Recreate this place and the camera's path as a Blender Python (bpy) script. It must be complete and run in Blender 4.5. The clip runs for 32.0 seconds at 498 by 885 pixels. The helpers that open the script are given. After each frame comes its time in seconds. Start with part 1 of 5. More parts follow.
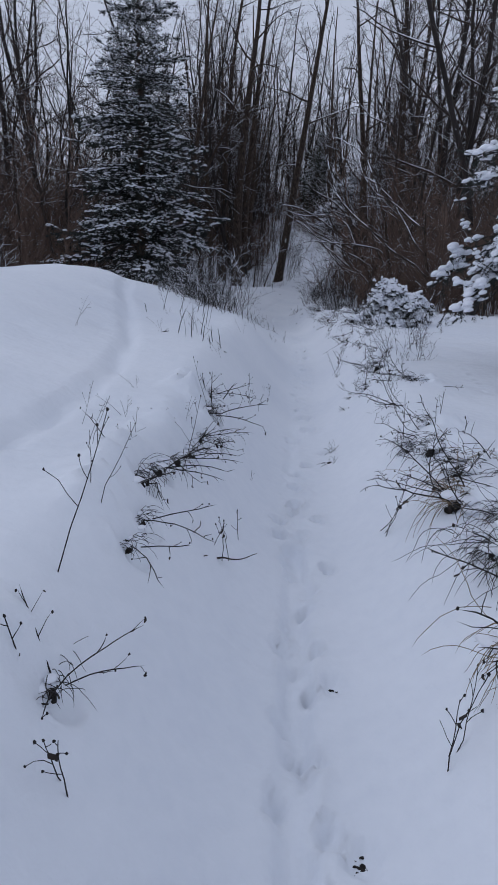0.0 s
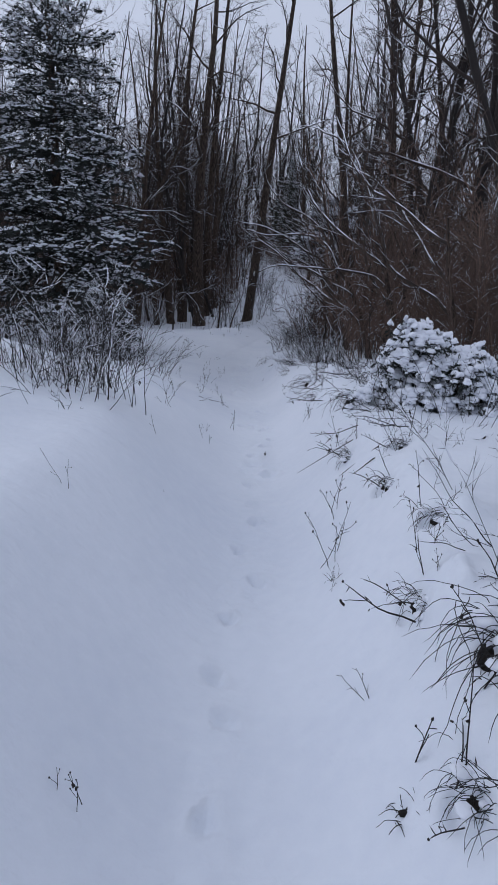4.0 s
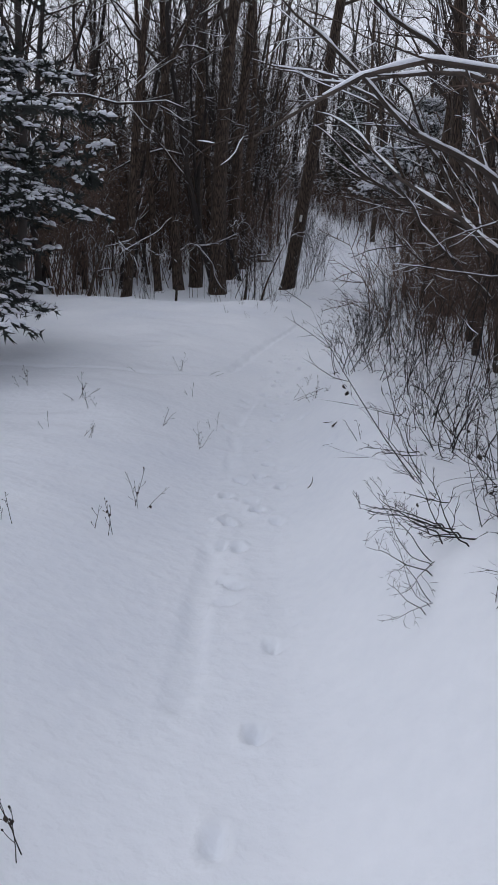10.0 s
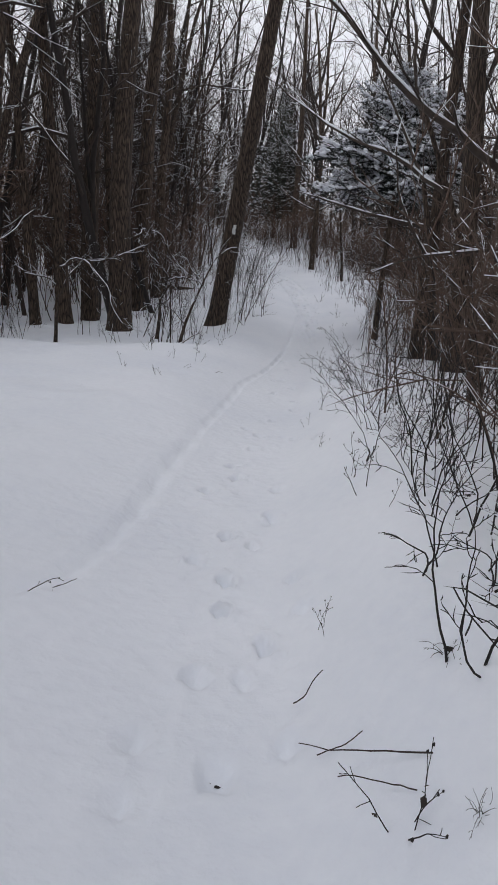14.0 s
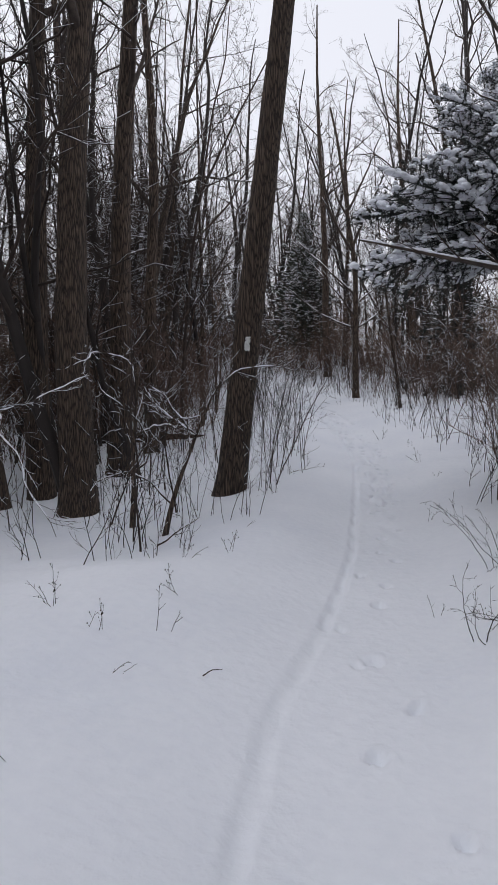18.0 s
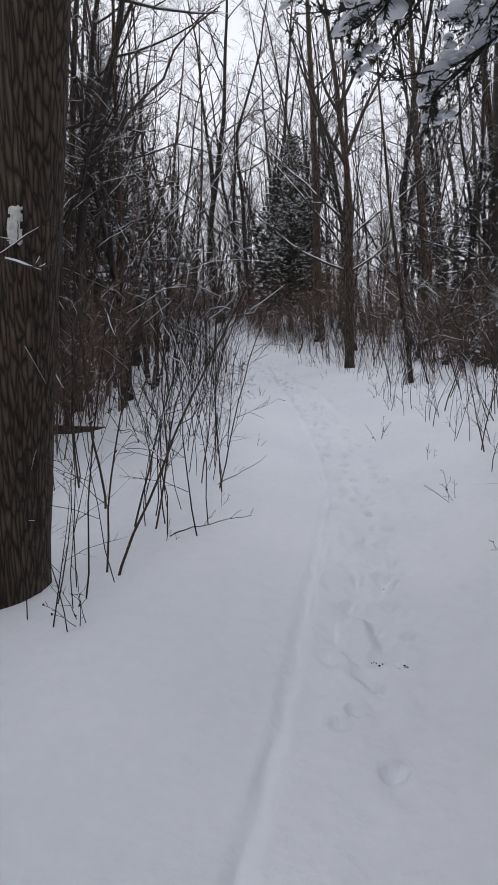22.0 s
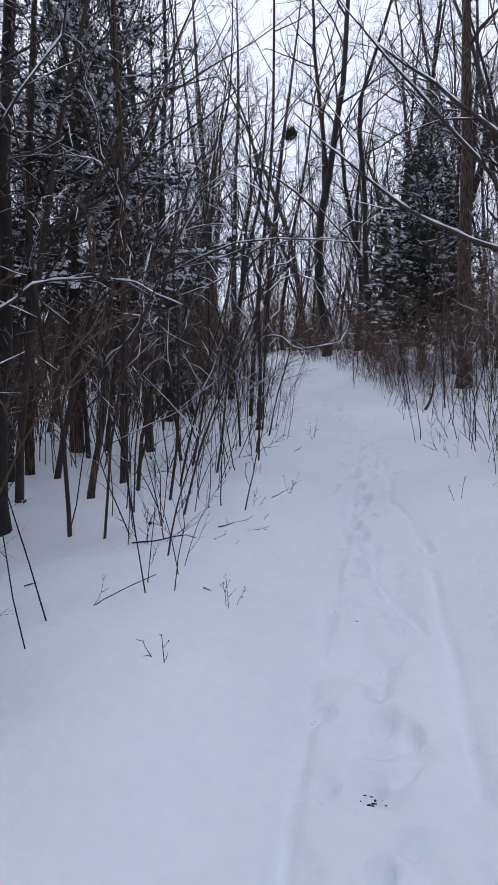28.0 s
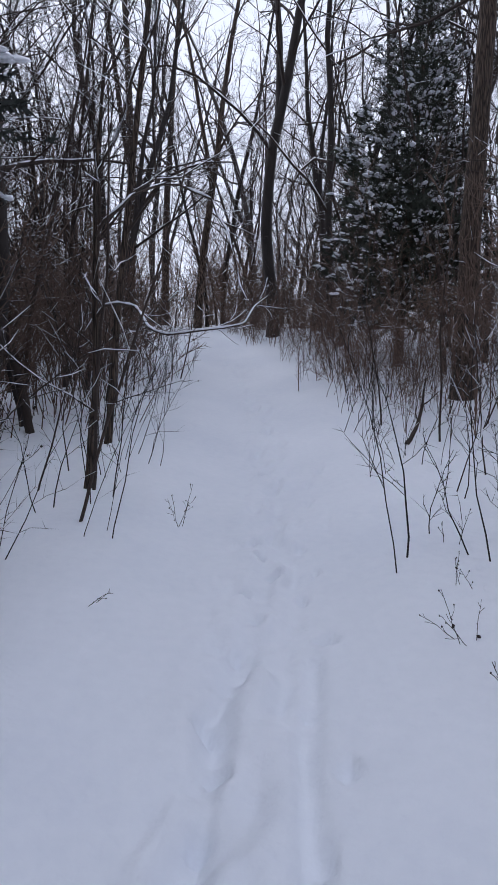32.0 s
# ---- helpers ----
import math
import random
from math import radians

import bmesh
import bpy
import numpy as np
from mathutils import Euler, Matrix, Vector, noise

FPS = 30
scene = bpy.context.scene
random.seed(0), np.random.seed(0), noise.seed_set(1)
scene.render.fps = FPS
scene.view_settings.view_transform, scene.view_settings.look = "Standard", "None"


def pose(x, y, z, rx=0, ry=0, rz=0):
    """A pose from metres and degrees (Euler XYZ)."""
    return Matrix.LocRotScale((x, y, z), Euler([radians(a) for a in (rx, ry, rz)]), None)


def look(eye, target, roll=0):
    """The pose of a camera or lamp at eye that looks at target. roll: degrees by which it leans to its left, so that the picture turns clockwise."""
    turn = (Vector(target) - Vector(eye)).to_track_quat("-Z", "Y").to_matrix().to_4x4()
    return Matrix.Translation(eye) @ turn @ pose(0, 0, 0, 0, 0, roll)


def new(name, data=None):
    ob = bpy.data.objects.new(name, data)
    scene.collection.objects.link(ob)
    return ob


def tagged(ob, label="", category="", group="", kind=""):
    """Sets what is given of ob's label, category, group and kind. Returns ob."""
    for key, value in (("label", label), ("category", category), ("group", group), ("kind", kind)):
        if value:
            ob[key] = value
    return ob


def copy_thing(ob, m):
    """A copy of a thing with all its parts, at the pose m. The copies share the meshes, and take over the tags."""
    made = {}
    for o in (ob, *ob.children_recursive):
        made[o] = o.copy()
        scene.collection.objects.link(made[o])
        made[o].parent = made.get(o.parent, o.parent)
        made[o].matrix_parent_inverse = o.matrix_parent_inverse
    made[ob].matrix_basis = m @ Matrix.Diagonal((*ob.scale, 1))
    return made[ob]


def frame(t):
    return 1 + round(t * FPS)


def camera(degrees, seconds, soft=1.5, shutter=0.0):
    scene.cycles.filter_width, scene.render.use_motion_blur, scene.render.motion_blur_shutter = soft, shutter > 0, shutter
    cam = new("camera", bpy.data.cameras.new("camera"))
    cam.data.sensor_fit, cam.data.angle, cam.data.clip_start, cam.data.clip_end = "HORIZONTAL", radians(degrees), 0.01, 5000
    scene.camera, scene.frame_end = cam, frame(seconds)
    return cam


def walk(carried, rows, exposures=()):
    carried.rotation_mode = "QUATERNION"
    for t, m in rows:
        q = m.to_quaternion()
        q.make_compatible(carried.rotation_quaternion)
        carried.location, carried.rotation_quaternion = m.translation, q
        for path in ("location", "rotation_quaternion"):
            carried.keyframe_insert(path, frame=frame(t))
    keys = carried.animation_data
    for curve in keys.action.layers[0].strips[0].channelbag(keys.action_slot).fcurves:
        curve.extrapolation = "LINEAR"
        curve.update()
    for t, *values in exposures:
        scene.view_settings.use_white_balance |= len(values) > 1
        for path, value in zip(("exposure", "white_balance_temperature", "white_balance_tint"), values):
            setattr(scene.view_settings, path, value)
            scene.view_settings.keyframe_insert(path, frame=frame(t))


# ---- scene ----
cam = camera(41.7, 32.0, 1.1)
PATH = [
    (0, (0.001, 0.0, 1.5), (-0.116, 1.913, 0.928), 1.6),
    (0.5, (0.04, 0.604, 1.479), (-0.167, 2.513, 0.922), 0.1),
    (1, (0.07, 1.21, 1.415), (-0.227, 3.121, 0.905), 1.4),
    (1.5, (0.027, 1.843, 1.312), (-0.347, 3.736, 0.787), 0.6),
    (2, (0.053, 2.509, 1.264), (-0.333, 4.396, 0.724), -1.0),
    (2.5, (0.09, 3.194, 1.301), (-0.218, 5.096, 0.766), 1.4),
    (3, (0.157, 3.891, 1.326), (-0.073, 5.816, 0.835), 1.8),
    (3.5, (0.214, 4.638, 1.341), (0.151, 6.583, 0.879), 0.5),
    (5.5, (0.468, 7.68, 1.343), (0.381, 9.614, 0.842), 0.9),
    (6, (0.492, 8.444, 1.326), (0.401, 10.375, 0.813), 1.0),
    (6.5, (0.486, 9.181, 1.298), (0.384, 11.108, 0.772), 0.5),
    (7, (0.496, 9.927, 1.261), (0.382, 11.851, 0.727), 0.4),
    (7.5, (0.476, 10.693, 1.225), (0.358, 12.616, 0.686), 0.4),
    (8, (0.414, 11.461, 1.185), (0.255, 13.377, 0.636), 0.5),
    (8.5, (0.331, 12.212, 1.174), (0.142, 14.123, 0.617), 0.5),
    (9, (0.3, 12.955, 1.178), (0.106, 14.865, 0.615), 0.7),
    (9.5, (0.196, 13.697, 1.143), (0.007, 15.604, 0.573), 1.7),
    (10, (0.076, 14.454, 1.092), (-0.106, 16.36, 0.512), 1.9),
    (10.5, (-0.039, 15.218, 1.036), (-0.225, 17.123, 0.456), 1.5),
    (11, (-0.147, 15.958, 0.981), (-0.336, 17.861, 0.396), 1.4),
    (11.5, (-0.257, 16.655, 0.916), (-0.441, 18.556, 0.321), 1.4),
    (12, (-0.358, 17.309, 0.839), (-0.597, 19.189, 0.203), 4.1),
    (12.5, (-0.412, 17.953, 0.796), (-0.703, 19.822, 0.148), 7.7),
    (13, (-0.419, 18.624, 0.79), (-0.569, 20.51, 0.14), 2.0),
    (13.5, (-0.41, 19.342, 0.807), (-0.388, 21.248, 0.202), 3.1),
    (14, (-0.414, 20.081, 0.843), (-0.355, 22.021, 0.362), 3.4),
    (14.5, (-0.411, 20.819, 0.85), (-0.36, 22.769, 0.408), 3.2),
    (16.5, (-0.378, 23.86, 0.92), (-0.374, 25.843, 0.66), 0.2),
    (17, (-0.409, 24.547, 0.91), (-0.424, 26.539, 0.736), -0.2),
    (17.5, (-0.37, 25.244, 0.892), (-0.433, 27.242, 0.824), -1.9),
    (18, (-0.275, 25.943, 0.882), (-0.342, 27.941, 0.805), -1.7),
    (18.5, (-0.171, 26.645, 0.907), (-0.236, 28.642, 0.82), -1.8),
    (19, (-0.138, 27.36, 0.898), (-0.217, 29.356, 0.802), -2.0),
    (19.5, (-0.014, 28.061, 0.901), (-0.092, 30.057, 0.791), -1.7),
    (20, (0.106, 28.766, 0.922), (0.03, 30.761, 0.799), -1.6),
    (20.5, (0.309, 29.423, 0.928), (0.233, 31.418, 0.802), -3.0),
    (21, (0.506, 30.108, 0.936), (0.423, 32.102, 0.797), -2.7),
    (21.5, (0.656, 30.791, 0.968), (0.574, 32.784, 0.816), -2.5),
    (22, (0.762, 31.464, 1.008), (0.671, 33.455, 0.842), -1.9),
    (22.5, (0.822, 32.111, 1.045), (0.685, 34.096, 0.846), -1.8),
    (23, (0.947, 32.726, 1.101), (0.801, 34.71, 0.892), -1.4),
    (23.5, (1.003, 33.334, 1.149), (0.846, 35.316, 0.932), -1.2),
    (24, (1.072, 33.973, 1.178), (0.808, 35.943, 0.947), -0.7),
    (24.5, (1.128, 34.606, 1.22), (0.862, 36.574, 0.985), 0.6),
    (25, (1.182, 35.182, 1.281), (0.889, 37.149, 1.07), 0.8),
    (25.5, (1.211, 35.761, 1.368), (0.886, 37.726, 1.187), 1.5),
    (27.5, (1.417, 38.515, 1.813), (0.909, 40.448, 1.743), 0.1),
    (28, (1.474, 39.19, 1.865), (0.952, 41.12, 1.792), 0.0),
    (28.5, (1.542, 39.841, 1.928), (1.02, 41.77, 1.843), 0.1),
    (29, (1.559, 40.529, 2.043), (1.036, 42.457, 1.947), 0.4),
    (29.5, (1.523, 41.191, 2.145), (0.984, 43.116, 2.067), 0.3),
    (30, (1.52, 41.905, 2.262), (0.986, 43.831, 2.196), 1.1),
    (30.5, (1.489, 42.582, 2.35), (1.026, 44.526, 2.279), 1.3),
    (31, (1.466, 43.264, 2.414), (1.031, 45.212, 2.301), 0.6),
    (31.5, (1.363, 43.905, 2.479), (0.986, 45.865, 2.353), 2.6),
    (32, (1.24, 44.549, 2.542), (0.828, 46.5, 2.387), 2.4),
]
EXPOSURES = [(0, -0.44, 5700, 12), (2, -0.36, 5680, 12), (6, -0.12, 5750, 12.5), (8, 0.0, 5980, 12), (9, 0.06, 5980, 11.5), (10.5, 0.17, 6350, 10.5), (13, 0.36, 6600, 9.5), (19, 0.42, 6500, 11), (25, 0.57, 6500, 9.5), (28, 0.54, 5850, 14), (30, 0.52, 6150, 13), (32, 0.52, 5850, 13.5)]
walk(cam, [(t, look(eye, target, roll)) for t, eye, target, roll in PATH], EXPOSURES)

# ---------------------------------------------------------------- world and light
world = bpy.data.worlds.new("overcast_sky")
scene.world = world
world.use_nodes = True
wn, wl = world.node_tree.nodes, world.node_tree.links
sky = wn.new("ShaderNodeTexSky")
sky.sky_type, sky.sun_disc = "NISHITA", False
sky.sun_elevation, sky.sun_rotation = radians(40), radians(293)
sky.dust_density, sky.ozone_density, sky.air_density = 4.0, 2.0, 1.0
grey = wn.new("ShaderNodeHueSaturation")
grey.inputs["Saturation"].default_value = 0.22
cloud = wn.new("ShaderNodeMixRGB")
cloud.inputs[0].default_value = 0.72
cloud.inputs[2].default_value = (8.1, 8.3, 9.1, 1)
wl.new(sky.outputs[0], grey.inputs["Color"])
wl.new(grey.outputs[0], cloud.inputs[1])
wl.new(cloud.outputs[0], wn["Background"].inputs["Color"])
wn["Background"].inputs["Strength"].default_value = 0.095
sun_data = bpy.data.lights.new("sun", "SUN")
sun_data.energy, sun_data.angle, sun_data.color = 0.26, radians(45), (1.0, 0.97, 0.94)
sun = new("sun", sun_data)
sun.matrix_world = look((0, 0, 30), (16, -7, 15))


# ---------------------------------------------------------------- materials
def material(name, colors, scale=4.0, rough=0.8, bump=0.3, bump_scale=40.0, stretch=(1, 1, 1), spread=0.0, detail=6.0, bump_dist=0.01):
    """A surface with two scales of mottling between the given colours, grain relief, and a little spread from object to object."""
    m = bpy.data.materials.new(name)
    m.use_nodes = True
    n, k = m.node_tree.nodes, m.node_tree.links
    shader = n["Principled BSDF"]
    where = n.new("ShaderNodeTexCoord")
    mapping = n.new("ShaderNodeMapping")
    mapping.inputs["Scale"].default_value = stretch
    k.new(where.outputs["Object"], mapping.inputs[0])
    big, small = n.new("ShaderNodeTexNoise"), n.new("ShaderNodeTexNoise")
    big.inputs["Scale"].default_value, small.inputs["Scale"].default_value = scale, bump_scale
    big.inputs["Detail"].default_value, small.inputs["Detail"].default_value = detail, 5.0
    both = n.new("ShaderNodeMath")
    both.operation = "MULTIPLY_ADD"
    both.inputs[1].default_value = 0.35
    for tex in (big, small):
        k.new(mapping.outputs[0], tex.inputs["Vector"])
    k.new(small.outputs["Fac"], both.inputs[0])
    k.new(big.outputs["Fac"], both.inputs[2])
    ramp = n.new("ShaderNodeValToRGB")
    steps = ramp.color_ramp.elements
    while len(steps) < len(colors):
        steps.new(0.5)
    for i, c in enumerate(colors):
        steps[i].position = 0.42 + 0.5 * i / max(1, len(colors) - 1)
        steps[i].color = (*c, 1)
    k.new(both.outputs[0], ramp.inputs[0])
    out = ramp.outputs[0]
    if spread:
        info, hsv, span = n.new("ShaderNodeObjectInfo"), n.new("ShaderNodeHueSaturation"), n.new("ShaderNodeMapRange")
        span.inputs["To Min"].default_value, span.inputs["To Max"].default_value = 1 - spread, 1 + spread
        k.new(info.outputs["Random"], span.inputs[0])
        k.new(span.outputs[0], hsv.inputs["Value"])
        k.new(out, hsv.inputs["Color"])
        out = hsv.outputs[0]
    k.new(out, shader.inputs["Base Color"])
    shader.inputs["Roughness"].default_value = rough
    relief = n.new("ShaderNodeBump")
    relief.inputs["Strength"].default_value, relief.inputs["Distance"].default_value = bump, bump_dist
    k.new(small.outputs["Fac"], relief.inputs["Height"])
    k.new(relief.outputs[0], shader.inputs["Normal"])
    return m


def bark_material(name, crack, plate, high):
    """Bark in long, uneven plates with dark cracks between them."""
    m = bpy.data.materials.new(name)
    m.use_nodes = True
    n, k = m.node_tree.nodes, m.node_tree.links
    shader = n["Principled BSDF"]
    where, mapping, warp = n.new("ShaderNodeTexCoord"), n.new("ShaderNodeMapping"), n.new("ShaderNodeTexNoise")
    mapping.inputs["Scale"].default_value = (1, 1, 0.085)
    warp.inputs["Scale"].default_value, warp.inputs["Detail"].default_value = 7.0, 4.0
    shift = n.new("ShaderNodeMixRGB")
    shift.blend_type, shift.inputs[0].default_value = "ADD", 0.06
    cells, fine = n.new("ShaderNodeTexVoronoi"), n.new("ShaderNodeTexNoise")
    cells.feature = "DISTANCE_TO_EDGE"
    cells.inputs["Scale"].default_value = 40.0
    fine.inputs["Scale"].default_value, fine.inputs["Detail"].default_value = 60.0, 6.0
    k.new(where.outputs["Object"], mapping.inputs[0])
    k.new(mapping.outputs[0], warp.inputs["Vector"])
    k.new(mapping.outputs[0], shift.inputs[1])
    k.new(warp.outputs["Color"], shift.inputs[2])
    k.new(shift.outputs[0], cells.inputs["Vector"])
    k.new(mapping.outputs[0], fine.inputs["Vector"])
    mixed = n.new("ShaderNodeMath")
    mixed.operation = "MULTIPLY_ADD"
    mixed.inputs[1].default_value = 0.22
    k.new(fine.outputs["Fac"], mixed.inputs[0])
    k.new(cells.outputs["Distance"], mixed.inputs[2])
    ramp = n.new("ShaderNodeValToRGB")
    steps = ramp.color_ramp.elements
    steps.new(0.3)
    for step, at, c in zip(steps, (0.12, 0.26, 0.5), (crack, plate, high)):
        step.position, step.color = at, (*c, 1)
    k.new(mixed.outputs[0], ramp.inputs[0])
    info, hsv, span = n.new("ShaderNodeObjectInfo"), n.new("ShaderNodeHueSaturation"), n.new("ShaderNodeMapRange")
    span.inputs["To Min"].default_value, span.inputs["To Max"].default_value = 0.8, 1.15
    k.new(info.outputs["Random"], span.inputs[0])
    k.new(span.outputs[0], hsv.inputs["Value"])
    k.new(ramp.outputs[0], hsv.inputs["Color"])
    k.new(hsv.outputs[0], shader.inputs["Base Color"])
    shader.inputs["Roughness"].default_value = 0.95
    relief = n.new("ShaderNodeBump")
    relief.inputs["Strength"].default_value, relief.inputs["Distance"].default_value = 1.0, 0.035
    k.new(mixed.outputs[0], relief.inputs["Height"])
    k.new(relief.outputs[0], shader.inputs["Normal"])
    return m


SNOW_GROUND = material("trodden_snow", [(0.75, 0.78, 0.84), (0.81, 0.835, 0.88), (0.86, 0.88, 0.92)], 0.6, 0.75, 0.35, 14.0, bump_dist=0.03)
SNOW = material("branch_snow", [(0.84, 0.86, 0.92), (0.90, 0.91, 0.95)], 3.0, 0.7, 0.3, 60.0)
BARK = bark_material("furrowed_bark", (0.016, 0.011, 0.008), (0.082, 0.056, 0.040), (0.14, 0.10, 0.074))
BARK_FAR = material("grey_bark", [(0.016, 0.013, 0.012), (0.046, 0.036, 0.031)], 3.0, 0.92, 0.6, 18.0, (1, 1, 0.2), 0.25)
LIMB = material("limb_bark", [(0.030, 0.022, 0.018), (0.080, 0.060, 0.048)], 9.0, 0.9, 0.6, 45.0)
TWIG = material("dark_twig_bark", [(0.022, 0.015, 0.012), (0.062, 0.042, 0.033)], 6.0, 0.85, 0.2, 60.0, spread=0.25)
BRUSH = material("red_brown_brush", [(0.078, 0.051, 0.039), (0.165, 0.107, 0.078)], 5.0, 0.85, 0.2, 60.0, spread=0.3)
STALK = material("dry_weed_stalk", [(0.007, 0.006, 0.006), (0.022, 0.017, 0.014)], 8.0, 0.85, 0.2, 80.0, spread=0.25)
STRAW = material("straw_grass", [(0.12, 0.085, 0.05), (0.24, 0.18, 0.11)], 8.0, 0.85, 0.2, 80.0, spread=0.25)
LEAF = material("dead_leaf", [(0.012, 0.009, 0.008), (0.045, 0.029, 0.020)], 12.0, 0.8, 0.4, 60.0, spread=0.3)
NEEDLE = material("spruce_needles", [(0.009, 0.011, 0.010), (0.022, 0.027, 0.021)], 6.0, 0.7, 0.2, 80.0, spread=0.2)
CEDAR = material("cedar_foliage", [(0.014, 0.018, 0.012), (0.036, 0.042, 0.026)], 6.0, 0.75, 0.2, 80.0, spread=0.2)
BLAZE = material("weathered_white_paint", [(0.45, 0.45, 0.43), (0.78, 0.78, 0.75)], 30.0, 0.7, 0.5, 80.0)
# leaf scraps in the prints, and the dark lumps set in the snow hollows
LITTER_HOLLOW = material("dark_litter_and_hollows", [(0.006, 0.005, 0.005), (0.026, 0.019, 0.014)], 20.0, 0.95, 0.6, 80.0)


# ---------------------------------------------------------------- mesh tools
def mesh_of(name, verts, faces, mat, smooth=True):
    me = bpy.data.meshes.new(name)
    flat = faces if isinstance(faces, list) else np.asarray(faces).tolist()
    me.from_pydata(np.asarray(verts, float).tolist(), [], [f[:3] if len(f) == 4 and f[3] < 0 else f for f in flat])
    if smooth:
        me.polygons.foreach_set("use_smooth", np.ones(len(me.polygons), bool))
    me.materials.append(mat)
    me.update()
    return me


def part(name, me, parent, label="", kind="", m=None):
    ob = new(name, me)
    ob.parent = parent
    if m is not None:
        ob.matrix_basis = m
    return tagged(ob, label, kind=kind)


def thing(name, label, category, group="", kind="", m=None, me=None):
    ob = tagged(new(name, me), label, category, group, kind)
    if m is not None:
        ob.matrix_basis = m
    return ob


def unit(v):
    return v / max(1e-9, math.sqrt(v[0] * v[0] + v[1] * v[1] + v[2] * v[2]))


def grow(rng, p, d, length, r0, r1, n, wob=0.15, lift=0.0):
    """A wandering, tapering shoot: its points and its radii."""
    p, d = np.array(p, float), unit(np.array(d, float))
    pts, step = [p], length / n
    jit = rng.normal(0, wob, (n, 3))
    for i in range(n):
        d = unit(d + jit[i] + (0, 0, lift))
        p = p + d * step
        pts.append(p)
    return np.array(pts), np.linspace(r0, r1, n + 1)


def point_on(chain, f):
    pts, rad = chain
    s = f * (len(pts) - 1)
    i = min(int(s), len(pts) - 2)
    w = s - i
    return pts[i] * (1 - w) + pts[i + 1] * w, unit(pts[i + 1] - pts[i]), rad[i] * (1 - w) + rad[i + 1] * w


def offshoots(rng, chain, count, start, angle, ratio, rratio, n, wob=0.18, lift=0.04, length=None, flat=None, end=0.98):
    """Side shoots along a chain, at an angle to it."""
    pts, rad = chain
    whole = length or np.linalg.norm(np.diff(pts, axis=0), axis=1).sum()
    out = []
    for j in range(count):
        f = start + (end - start) * (j + rng.random()) / count
        p, d, r = point_on(chain, f)
        side = rng.normal(0, 1, 3)
        if flat is not None:
            side[2] *= flat
        side = unit(side - d * (side @ d))
        a = radians(angle * rng.uniform(0.7, 1.3))
        way = d * math.cos(a) + side * math.sin(a)
        long = whole * ratio * (1.15 - 0.75 * f) * rng.uniform(0.6, 1.3)
        r0 = max(0.0016, min(r * 0.8, r * rratio * rng.uniform(0.8, 1.2)))
        out.append(grow(rng, p, way, long, r0, max(0.0011, r0 * 0.35), n, wob, lift))
    return out


def tubes(chains, sides=3, squash=1.0, tip=False):
    """One mesh's points and faces for many shoots. tip: they end in a point."""
    verts, faces, base = [], [], 0
    ang = np.linspace(0, 2 * np.pi, sides, endpoint=False)
    ca, sa = np.cos(ang), np.sin(ang)
    for pts, rad in chains:
        n = len(pts)
        tan = np.gradient(pts, axis=0)
        tan /= np.linalg.norm(tan, axis=1)[:, None] + 1e-9
        ref = np.array([0.0, 0.0, 1.0]) if abs(tan[:, 2]).mean() < 0.8 else np.array([1.0, 0.0, 0.0])
        a = np.cross(tan, ref)
        a /= np.linalg.norm(a, axis=1)[:, None] + 1e-9
        b = np.cross(a, tan)
        r = rad[:, None, None]
        last = n - 1 if tip else n
        ring = (pts[:, None, :] + r * (ca[None, :, None] * a[:, None, :] + squash * sa[None, :, None] * b[:, None, :]))[:last]
        verts.append(ring.reshape(-1, 3))
        i = np.arange(last - 1)[:, None] * sides
        j = np.arange(sides)[None, :]
        j2 = (j + 1) % sides
        faces.append(np.stack([i + j, i + j2, i + sides + j2, i + sides + j], -1).reshape(-1, 4) + base)
        if tip:
            verts.append(pts[-1:])
            k, top = (last - 1) * sides + base, last * sides + base
            faces.append(np.stack([k + j[0], k + j2[0], np.full(sides, top), np.full(sides, -1)], -1))
        base += last * sides + tip
    if not verts:
        return np.zeros((0, 3)), np.zeros((0, 4), int)
    return np.concatenate(verts), np.concatenate(faces)


def snow_on(rng, chains, keep=0.6, least=0.003, most=0.2, thick=0.004, sides=4, steep=0.72, limit=9.9):
    """Ridges of snow lying along the upper side of the flatter shoots."""
    out = []
    for pts, rad in chains:
        tan = unit(pts[-1] - pts[0])
        if rad[0] < least or rad[0] > most or np.linalg.norm(pts[-1] - pts[0]) > limit or abs(tan[2]) > steep or rng.random() > keep:
            continue
        a, b = sorted(rng.random(2))
        if b - a < 0.35:
            a, b = max(0, a - 0.3), min(1, b + 0.3)
        n = len(pts) - 1
        i0, i1 = int(a * n), max(int(a * n) + 2, int(math.ceil(b * n)) + 1)
        p, r = pts[i0:i1].copy(), rad[i0:i1]
        if len(p) < 2:
            continue
        s = 0.75 * np.minimum(r, 0.03) + thick
        p[:, 2] += r * 0.75 + thick * 0.3
        s = s * np.linspace(1, 0.75, len(s))
        s[0] *= 0.4
        s[-1] *= 0.4
        out.append((p, s))
    return tubes(out, sides, squash=0.8)


